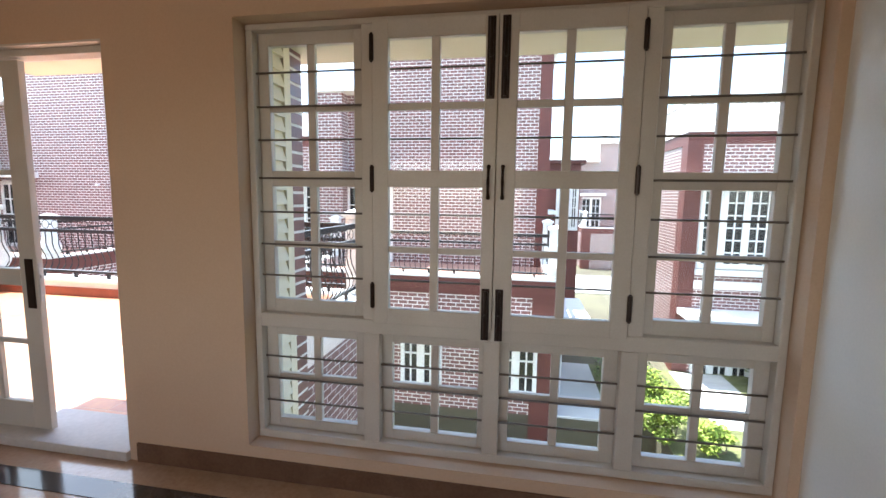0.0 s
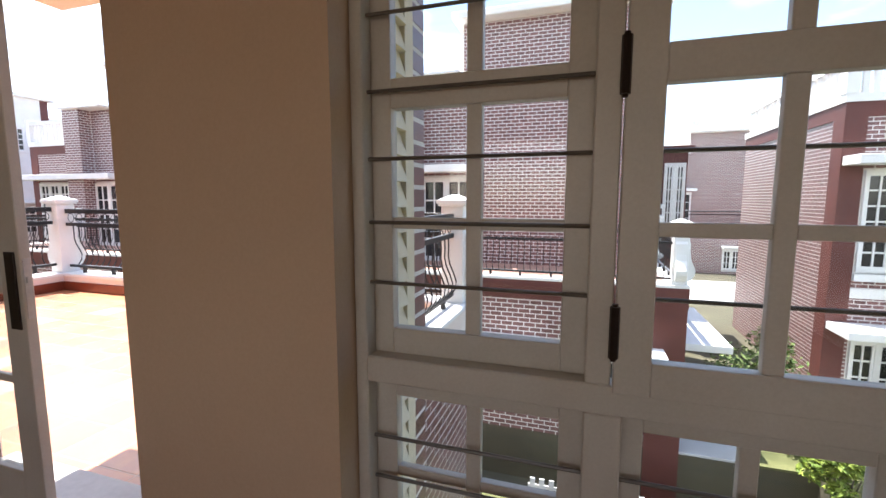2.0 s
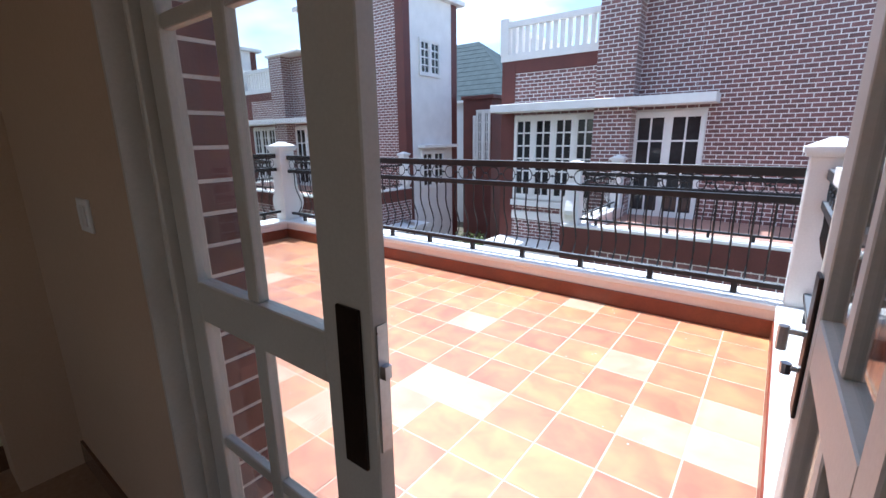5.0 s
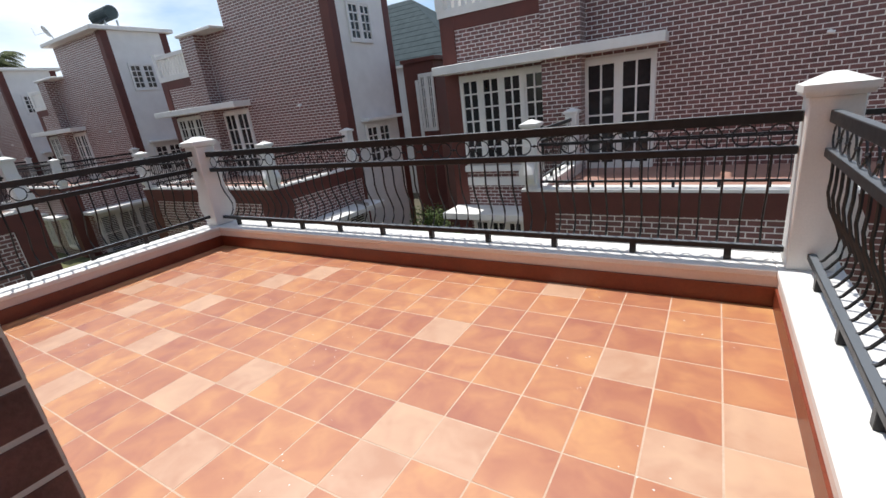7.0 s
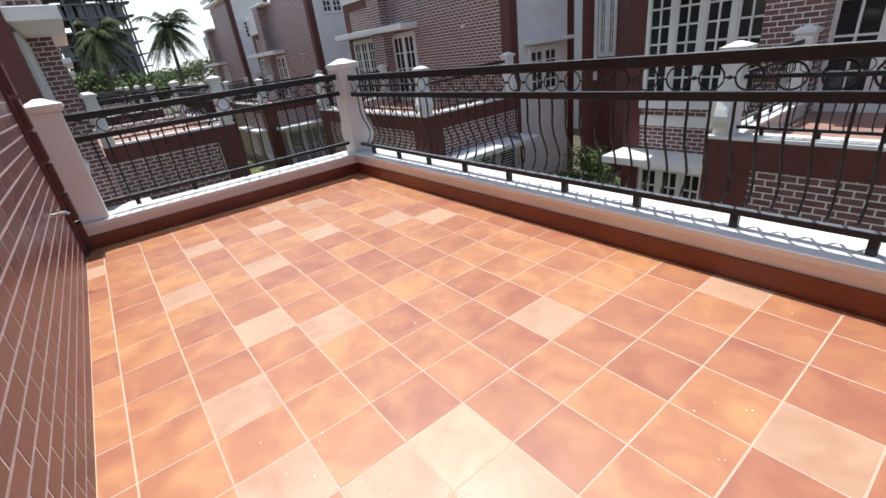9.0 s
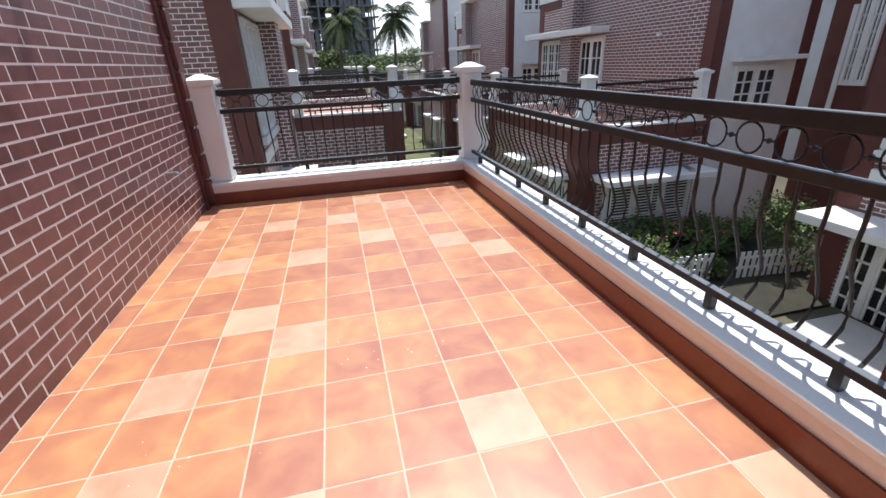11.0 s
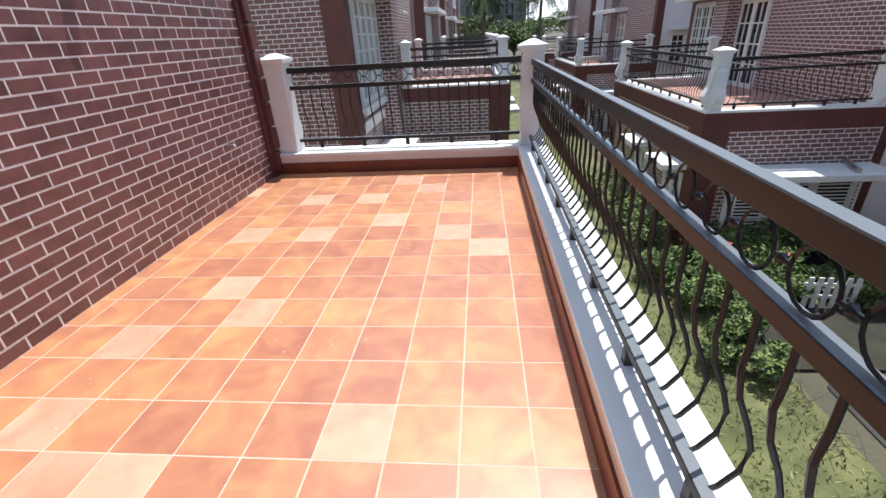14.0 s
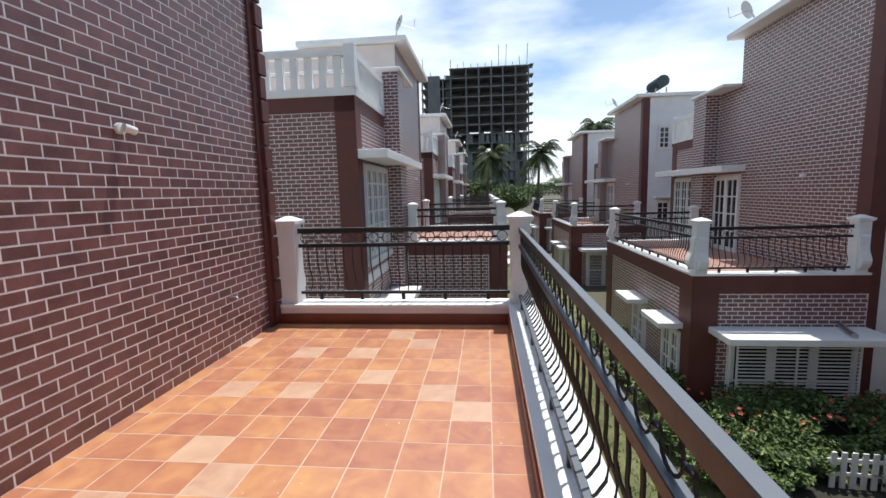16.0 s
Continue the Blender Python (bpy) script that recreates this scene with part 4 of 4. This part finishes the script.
# slate-roofed house behind the opposite row
behind = empty("slate_roofed_house", pose(-20.0, 26.0, -3.3))
boxes("wall", [(-6.4, 6.8, -3.6, 3.6, 0, 6.9)], M_GREYPAINT, behind)
boxes("eaves", [(-7.0, 7.3, -4.05, 4.05, 6.62, 6.72)], M_WHITE, behind, "white eaves board")
bm = bmesh.new()
vs = [bm.verts.new(p) for p in ((-7.0, -4.05, 6.722), (7.3, -4.05, 6.722), (7.3, 4.05, 6.722), (-7.0, 4.05, 6.722), (-3.0, 0, 10.45), (2.2, 0, 10.45))]
for f in ((0, 1, 5, 4), (2, 3, 4, 5), (1, 2, 5), (3, 0, 4), (3, 2, 1, 0)):
    bm.faces.new([vs[i] for i in f])
part("roof", bm, M_SLATE, behind, "grey-blue slate hip roof")
for k in range(1, 13):       # courses of slate, each lapping the one below
    t = k / 13
    za, ya = 6.722 + 3.728 * t, 4.05 * (1 - t)
    xa, xb = -7.0 + 4.0 * t, 7.3 - 5.1 * t
    boxes("slate_course", [(xa, xb, -ya - 0.012, -ya + 0.05, za - 0.012, za + 0.010)], M_SLATE, behind)
tagged(behind, "pale house with a grey-blue slate roof", "house")

# ---- ground ----
bm = bmesh.new()
g = 1500
YARD = (-5.0, 3.45, 7.6, 9.56)      # sunken yard before the opposite house
def ring_at(x0, x1, y0, y1, z):
    return [bm.verts.new(p) for p in ((x0, y0, z), (x1, y0, z), (x1, y1, z), (x0, y1, z))]


outer, rim, low_rim = ring_at(-g, g, -g, g, -3.3), ring_at(*YARD, -3.3), ring_at(*YARD, -4.35)
for k in range(4):
    bm.faces.new([outer[k], outer[(k + 1) % 4], rim[(k + 1) % 4], rim[k]])
    bm.faces.new([rim[k], rim[(k + 1) % 4], low_rim[(k + 1) % 4], low_rim[k]])
bm.faces.new(low_rim)
structure(part("ground", bm, M_EARTH), "dry earth and grass ground reaching the horizon", "ground")
for row in [(-90, YARD[0], 5.85, 9.55, -3.3, -3.262), (YARD[0], YARD[1], 5.85, YARD[2], -3.3, -3.262), (YARD[1], 20, 5.85, 9.55, -3.3, -3.262)]:
    structure(boxes("lawn", [row], M_GRASS), "patchy green lawn between the house rows", "lawn")
structure(boxes("ledge", [(YARD[0] + 0.01, YARD[1] - 0.01, YARD[2] + 0.005, 8.10, -4.35, -3.86)], M_PAVE, bevel=0.01), "pale concrete ledge of the sunken yard", "ledge")
structure(boxes("path", [(1.2, 2.5, 9.57, 13.0, -3.3, -3.25)], M_PAVE, bevel=0.01), "pale concrete path between the gardens", "path")
structure(boxes("road", [(-8.0, 60.0, 23.5, 29.0, -3.3, -3.25)], M_PAVE), "pale concrete road behind the opposite houses", "road")
structure(boxes("path", [(4.7, 6.1, 9.7, 12.9, -3.3, -3.25)], M_PAVE, bevel=0.01), "pale concrete path between the gardens", "path")
structure(boxes("kerb", [(-7.8, -5.0, 9.93, 10.03, -3.3, -3.16)], M_PAVE, bevel=0.01), "pale concrete garden kerb", "kerb")
structure(boxes("lawn", [(2.5, 12.0, 9.55, 13.0, -3.3, -3.256)], M_GRASS), "patchy green lawn between the house rows", "lawn")
structure(boxes("lawn", [(-12.0, -8.1, 9.3, 15.5, -3.3, -3.24)], M_SOIL), "dark garden soil beside the houses", "soil")
paving = structure(boxes("garden_paving", [(-7.8, -5.0, 10.03, 12.8, -3.3, -3.236)], M_SOIL), "paved drive with dark soil joints", "paving")
for ya, yb in ((10.06, 10.24), (10.33, 10.52), (10.61, 10.80), (10.89, 12.7)):
    boxes("slab", [(-7.75, -5.05, ya, yb, -3.236, -3.20)], M_PAVE, paving, bevel=0.01)


# ---- plants ----
def leaf_cloud(bm, centre, size, count, leaf_size, seed):
    rnd = random.Random(seed)
    lumps = [(Vector((rnd.uniform(-0.7, 0.7) * size[0], rnd.uniform(-0.7, 0.7) * size[1], rnd.uniform(-0.5, 0.6) * size[2])), rnd.uniform(0.35, 0.6)) for _ in range(9)]
    for _ in range(count):
        c, r = rnd.choice(lumps)
        d = Vector((rnd.gauss(0, 1), rnd.gauss(0, 1), rnd.gauss(0, 1))).normalized() * (rnd.random() ** 0.4)
        p = Vector(centre) + c + Vector((d.x * size[0] * r, d.y * size[1] * r, d.z * size[2] * r))
        q = Euler((rnd.uniform(-1.0, 1.0), rnd.uniform(-1.0, 1.0), rnd.uniform(0, 6.28))).to_matrix()
        s = leaf_size * rnd.uniform(0.6, 1.3)
        pts = [Vector((0, -s, 0)), Vector((s * 0.45, 0, s * 0.12)), Vector((0, s, 0)), Vector((-s * 0.45, 0, s * 0.12))]
        bm.faces.new([bm.verts.new(p + q @ v) for v in pts])


bm = bmesh.new()
for k in range(5):
    a = k * math.tau / 5
    bm.faces.new([bm.verts.new(p) for p in ((0, 0, 0), (0.03 * math.cos(a - 0.5), 0.03 * math.sin(a - 0.5), 0.014), (0.05 * math.cos(a), 0.05 * math.sin(a), 0.02), (0.03 * math.cos(a + 0.5), 0.03 * math.sin(a + 0.5), 0.014))])
FLOWER = finish(bm, M_FLOWER, "flower")


def bush(x, y, size, seed, flowers, label, leaf=M_LEAF, count=2600):
    root = empty("bush", pose(x, y, -3.24))
    rnd = random.Random(seed + 50)
    for _ in range(5):
        bm = bmesh.new()
        a = rnd.uniform(0, 6.28)
        tube(bm, [(0, 0, 0), (0.2 * math.cos(a), 0.2 * math.sin(a), 0.4 * size[2]), (0.5 * size[0] * math.cos(a), 0.5 * size[1] * math.sin(a), size[2])], [0.025, 0.018, 0.008], 5)
        part("stem", bm, M_BARK, root)
    bm = bmesh.new()
    leaf_cloud(bm, (0, 0, size[2] * 0.95), size, count, 0.055, seed)
    part("foliage", bm, leaf, root)
    if flowers:
        for _ in range(16):
            a, r = rnd.uniform(0, 6.28), rnd.uniform(0.1, 1.15)
            shared("flower", FLOWER, root, pose(size[0] * r * math.cos(a), size[1] * r * math.sin(a), size[2] * (1.95 - 0.55 * r * r) + rnd.uniform(-0.05, 0.05), rnd.uniform(-40, 40), rnd.uniform(-40, 40), 0))
    tagged(root, label, "bush", "garden bushes")


for k, (x, y, s) in enumerate(((-11.3, 10.0, 0.95), (-11.2, 11.1, 1.05), (-11.3, 12.3, 1.0), (-11.3, 13.4, 0.9), (-10.4, 9.7, 0.7), (-10.2, 10.6, 0.55), (-10.15, 11.6, 0.6), (-9.75, 9.9, 0.5))):
    bush(x, y, (s, s, 0.42 * s), k, k < 3, "dense green garden bush with red flowers" if k < 3 else "dense green garden bush")
bush(-9.6, 13.6, (0.9, 0.9, 0.9), 21, False, "dense green garden bush")
for k, (x, y, s) in enumerate(((-10.6, 8.6, 0.55), (-9.7, 8.9, 0.5), (-8.9, 9.3, 0.42), (-8.4, 8.7, 0.40), (-7.9, 9.15, 0.36), (-12.4, 8.9, 0.7), (-13.6, 8.6, 0.6), (-15.2, 8.8, 0.7))):
    bush(x, y, (s, s, s * 0.7), 60 + k, False, "low leafy shrub at the lawn's edge", M_LEAF, 1300)
for k, (x, y, s) in enumerate(((3.5, 9.0, 0.55), (3.5, 10.4, 0.6), (4.2, 8.6, 0.4), (7.4, 11.0, 0.7), (8.4, 11.2, 0.8))):
    bush(x, y, (s, s, s * 0.8), 80 + k, False, "yellow-green garden shrub in the sun", M_LEAF_PALE if k < 3 else M_LEAF, 1600)
for k, (x, y, s) in enumerate(((2.95, 11.9, 1.0), (6.9, 12.2, 0.8))):
    bush(x, y, (s, s, s), 90 + k, False, "dense dark green bush against the house", M_LEAF, 2600)

# blades on the lawn under the railing
bm = bmesh.new()
rnd = random.Random(77)
for _ in range(4500):
    x, y = rnd.uniform(-13.0, -4.0), rnd.uniform(7.2, 9.5)
    a, hh = rnd.uniform(0, 6.28), rnd.uniform(0.03, 0.09)
    dx, dy = math.cos(a) * 0.012, math.sin(a) * 0.012
    lx, ly = rnd.gauss(0, 0.05), rnd.gauss(0, 0.05)
    bm.faces.new([bm.verts.new(p) for p in ((x - dx, y - dy, -3.263), (x + dx, y + dy, -3.263), (x + lx, y + ly, -3.262 + hh))])
tagged(part("grass", bm, M_BLADE), "short uneven green and straw-coloured grass", "grass", kind="stuff")
bm = bmesh.new()
for _ in range(26):
    x, y, a = rnd.uniform(-8.0, -6.4), rnd.uniform(9.0, 9.6), rnd.uniform(0, 6.28)
    tube(bm, [(x, y, -3.25), (x + 0.12 * math.cos(a), y + 0.12 * math.sin(a), -3.12), (x + 0.26 * math.cos(a), y + 0.26 * math.sin(a), -3.02)], [0.006, 0.005, 0.003], 4)
tagged(part("twigs", bm, M_BARK), "dry bare twigs on the lawn", "twigs", kind="stuff")

bm = bmesh.new()
box(bm, -0.04, 0.04, -0.012, 0.012, 0.0, 0.62)
PICKET = finish(bm, M_WHITE, "picket")


def picket_fence(m, length):
    root = empty("picket_fence", m)
    boxes("rail", [(0, length, 0.012, 0.035, 0.20, 0.26)], M_WHITE, root)
    boxes("rail", [(0, length, 0.012, 0.035, 0.44, 0.50)], M_WHITE, root)
    n = round(length / 0.15)
    for k in range(n):
        shared("picket", PICKET, root, pose((k + 0.5) * length / n, 0, 0))
    tagged(root, "white wooden picket fence in the garden", "fence", "picket fences")


picket_fence(pose(-1.25, 7.96, -3.86, 0, 0, 1), 2.3)
picket_fence(pose(1.15, 8.0, -3.86, 0, 0, 1), 2.2)
picket_fence(pose(-9.75, 10.7, -3.24, 0, 0, 86), 0.9)
picket_fence(pose(-9.55, 12.1, -3.24, 0, 0, 84), 2.4)


def palm(m, height, seed):
    rnd = random.Random(seed)
    root = empty("palm_tree", m)
    bm = bmesh.new()
    pts = [(0.5 * (t ** 2), 0.2 * t, height * t) for t in [k / 10 for k in range(11)]]
    tube(bm, pts, [0.24 - 0.10 * k / 10 for k in range(11)], 8)
    part("trunk", bm, M_BARK, root)
    top = Vector(pts[-1])
    bm = bmesh.new()
    for f in range(40):
        a = f * 2.4 + rnd.uniform(-0.2, 0.2)
        lift = rnd.uniform(-1.5, 2.2)
        length = rnd.uniform(2.1, 3.0)
        spine = []
        for k in range(11):
            t = k / 10
            spine.append(top + Vector((math.cos(a) * length * t, math.sin(a) * length * t, lift * 2.0 * t - (1.9 + 0.6 * lift) * t * t)))
        side = Vector((-math.sin(a), math.cos(a), 0))
        for k in range(10):
            for h in range(3):
                t = h / 3
                p = spine[k].lerp(spine[k + 1], t)
                d = (spine[k + 1] - spine[k]).normalized()
                ll = 0.75 * math.sin(math.pi * min(1, (k + t) / 10 * 0.85 + 0.12)) + 0.08
                for s in (-1, 1):
                    e = p + side * s * ll * 0.75 + d * ll * 0.5 + Vector((0, 0, -ll * rnd.uniform(0.35, 0.8)))
                    w = d * 0.055
                    bm.faces.new([bm.verts.new(q) for q in (p - w, p + w, e)])
        tube(bm, spine, [0.03 - 0.0025 * k for k in range(11)], 4)
    part("crown", bm, M_FROND, root)
    tagged(root, "tall coconut palm with drooping fronds", "palm tree", "palms")
    return root


palm_a = palm(pose(-55.5, 11.2, -3.3), 9.2, 3)
copy_thing(palm_a, pose(-55.0, 5.2, -3.5, 0, 0, 70))
palm(pose(-57.0, 18.0, -3.3), 11.9, 5)


def tree(x, y, height, spread, seed):
    rnd = random.Random(seed)
    root = empty("tree", pose(x, y, -3.3))
    bm = bmesh.new()
    tube(bm, [(0, 0, 0), (0.1, 0.05, height * 0.3), (0, 0, height * 0.55)], [0.3, 0.22, 0.15], 7)
    for _ in range(6):
        a = rnd.uniform(0, 6.28)
        tube(bm, [(0, 0, height * 0.4), (spread * 0.35 * math.cos(a), spread * 0.35 * math.sin(a), height * 0.6), (spread * 0.6 * math.cos(a), spread * 0.6 * math.sin(a), height * 0.75)], [0.12, 0.08, 0.03], 5)
    part("trunk", bm, M_BARK, root)
    bm = bmesh.new()
    leaf_cloud(bm, (0, 0, height * 0.72), (spread, spread, height * 0.33), 4200, 0.20, seed)
    part("crown", bm, M_LEAF, root)
    tagged(root, "leafy green tree at the end of the lane", "tree", "distant trees")


for k, (x, y, hh, sp) in enumerate(((-62, 2.6, 6.8, 3.6), (-64, 6.4, 6.4, 3.6), (-66, 9.4, 5.2, 2.8), (-80, 13.5, 6.5, 3.6), (-82, -1.0, 8.0, 4.0), (-85, 20.0, 7.0, 4.0))):
    tree(x, y, hh, sp, 100 + k)

# ---- unfinished tower ----
tower = empty("tower_block", pose(-160, 0.6, -3.3))
FLOORS, STOREY = 15, 3.0
bm = bmesh.new()
box(bm, -9.0, 9.0, -7.0, 19.0, -0.17, 0.17)
slab = finish(bm, M_CONCRETE, "floor_slab")
bm = bmesh.new()
box(bm, -9.0, 8.2, -16.5, -7.0, -0.17, 0.17)
side_slab = finish(bm, M_CONCRETE, "floor_slab")
bm = bmesh.new()
box(bm, -0.24, 0.24, -0.24, 0.24, 0, FLOORS * STOREY)
column = finish(bm, M_CONCRETE, "column")
for k in range(1, FLOORS + 1):
    shared("floor_slab", slab, tower, pose(0, 0, k * STOREY))
    if k < FLOORS:
        shared("floor_slab", side_slab, tower, pose(0, 0, k * STOREY))
for x in (-8.4, 0.0, 8.6):
    for y in (-6.6, -1.5, 2.6, 6.6, 10.4, 14.5, 18.6):
        shared("column", column, tower, pose(x, y, 0))
    for y in (-16.1, -9.2):
        shared("column", column, tower, pose(x - 0.6, y, -STOREY))
boxes("core_wall", [(-6, 8.4, -14.2, -10.2, 0, (FLOORS - 0.6) * STOREY)], M_CONCRETE, tower)
boxes("core_wall", [(-6, 6, -8.6, -7.2, 0, (FLOORS - 0.4) * STOREY)], M_CONCRETE, tower)
rnd = random.Random(8)
for k in range(FLOORS):
    low, high = k * STOREY + 0.17, (k + 1) * STOREY - 0.17
    # infill with window gaps on the lower floors
    for y in (-6.3, -3.9, -1.2, 0.8, 2.9, 4.8, 6.9, 8.7, 10.7, 12.6, 14.8, 16.8):
        if rnd.random() < (0.85 if k < 5 else 0.7 if y > 8 and k < 8 else 0.35 if k < 8 else 0.0):
            boxes("infill_wall", [(8.1, 8.35, y, y + rnd.uniform(0.9, 1.7), low, high)], M_CONCRETE, tower)
    # rooms behind, open to the sky on some floors
    for y0, y1 in ((-7.0, -2.5), (-2.5, 2.6), (2.6, 6.6), (6.6, 10.4), (10.4, 14.5), (14.5, 18.6)):
        if k in (6, 8, 9, 10) and rnd.random() < 0.55:
            boxes("partition", [(-1.2, -0.8, y0, y0 + rnd.uniform(0.8, 2.2), low, high)], M_CONCRETE, tower)
        else:
            boxes("partition", [(rnd.choice((-4.2, -1.2, 1.8)), 2.2, y0, y1 - rnd.choice((0.0, 0.0, 0.5)), low, high)], M_CONCRETE, tower)
    boxes("balcony_edge", [(5.0, 9.6, 19.0, 20.1, k * STOREY + 2.95, k * STOREY + 3.25)], M_CONCRETE, tower)
for k in range(16):
    bm = bmesh.new()
    y = -15.6 + k * 2.25
    foot = (FLOORS - 1 if y < -7 else FLOORS) * STOREY
    tube(bm, [(8, y, foot), (8, y + rnd.uniform(-0.3, 0.3), foot + rnd.choice((1.5, 2.4, 3.2, 7.0)))], 0.09, 4)
    part("scaffold_pole", bm, M_CONCRETE, tower)
tagged(tower, "tall unfinished concrete tower block with open floors", "tower block")


# ---- bricks and tiles of the own terrace ----
north = face_north(WALL_OUT)
cells = brick_cells(3.392, 7.90, 0.0, 6.45)
near = [c for c in cells if 3.95 < c[0] < 7.2 and 0.35 < c[2] < 1.95]
near = sorted(near, key=lambda c: (c[0] - 5.4) ** 2 + 3 * (c[2] - 1.1) ** 2)[:300]
chosen = set(near)
brick_wall = structure(new("brick_facing", brick_mesh("brick_facing", [
    (north, [c for c in cells if c not in chosen]),
    (north, brick_cells(1.15, 1.98, 2.75, 5.05)),
    (face_east(WIN[0] - 0.02), [(2.58, 2.80, q * COURSE, (q + 1) * COURSE - 0.015) for q in range(-35, 55)]),
    (face_east(DOOR[0] + 0.001), [(2.204, 2.348, q * COURSE, (q + 1) * COURSE - JOINT) for q in range(27)]),
    (face_north(2.80), brick_cells(1.15, 1.88, -3.2, 5.05)),
    (face_east(-6.198), brick_cells(-1.6, 2.1, 0.0, 3.4)),
    (face_east(-1.70), brick_cells(2.81, 5.80, -3.2, -0.14)),
])), "brown-red brick facing with pale joints on the house wall", "brick wall")
sizes = {}
for ua, ub, va, vb in near:
    key = (round(ub - ua, 3), round(vb - va, 3))
    if key not in sizes:
        sizes[key] = brick_mesh("brick", [(Matrix(), [(0, ub - ua, 0, vb - va)])])
    shared("brick", sizes[key], brick_wall, north @ Matrix.Translation((ua, va, 0)))

TILE, TX, TY, GAP = 0.305, -4.13, 4.32, 0.0058
PALE = {(0, 0), (4, 0), (-3, -3), (-4, -4), (-7, -5), (-7, -3), (-10, -4), (-10, -2), (-8, -1), (-12, -1), (-11, 0), (-7, 1), (-6, 2), (-2, -5), (0, -5), (1, -4), (2, 3), (5, -2), (6, -1), (6, -2), (1, -3), (2, -3), (-11, -7)}
tile_sizes = {}
for i in range(-14, 7):
    for j in range(-7, 4):
        xa, xb = max(FX0 + 0.014, TX + i * TILE + GAP / 2), min(FX1 - 0.014, TX + (i + 1) * TILE - GAP / 2)
        ya, yb = max(FY0 + 0.004, TY + j * TILE + GAP / 2), min(FY1 - 0.014, TY + (j + 1) * TILE - GAP / 2)
        if xb - xa < 0.02 or yb - ya < 0.02:
            continue
        pale = (i, j) in PALE
        key = (round(xb - xa, 3), round(yb - ya, 3), pale)
        if key not in tile_sizes:
            bm = bmesh.new()
            vs = box(bm, 0, xb - xa, 0, yb - ya, -0.008, 0.0)
            for v in vs:
                if v.co.z > -0.001:
                    v.co.x += 0.0015 if v.co.x < 0.01 else -0.0015
                    v.co.y += 0.0015 if v.co.y < 0.01 else -0.0015
            tile_sizes[key] = finish(bm, M_TILE_PALE if pale else M_TILE, "tile")
        shared("tile", tile_sizes[key], terrace, pose(xa, ya, random.uniform(0.0001, 0.0007)))

# small pale flecks of dried paint on the tiles
bm = bmesh.new()
rnd = random.Random(31)
spots = [(rnd.uniform(FX0 + 0.3, FX1 - 0.2), rnd.uniform(FY0 + 0.3, FY1 - 0.2)) for _ in range(22)]
for _ in range(150):
    cx, cy = rnd.choice(spots)
    x, y = cx + rnd.gauss(0, 0.10), cy + rnd.gauss(0, 0.10)
    if not (FX0 + 0.05 < x < FX1 - 0.05 and FY0 + 0.05 < y < FY1 - 0.05):
        continue
    r, a0 = rnd.uniform(0.002, 0.0055), rnd.uniform(0, 6.28)
    bm.faces.new([bm.verts.new((x + r * rnd.uniform(0.5, 1.3) * math.cos(a0 + k * 1.2566), y + r * rnd.uniform(0.5, 1.3) * math.sin(a0 + k * 1.2566), 0.0016)) for k in range(5)])
tagged(part("paint_fleck", bm, M_WHITE), "small dried flecks of pale paint on the terrace tiles", "paint flecks", kind="stuff")
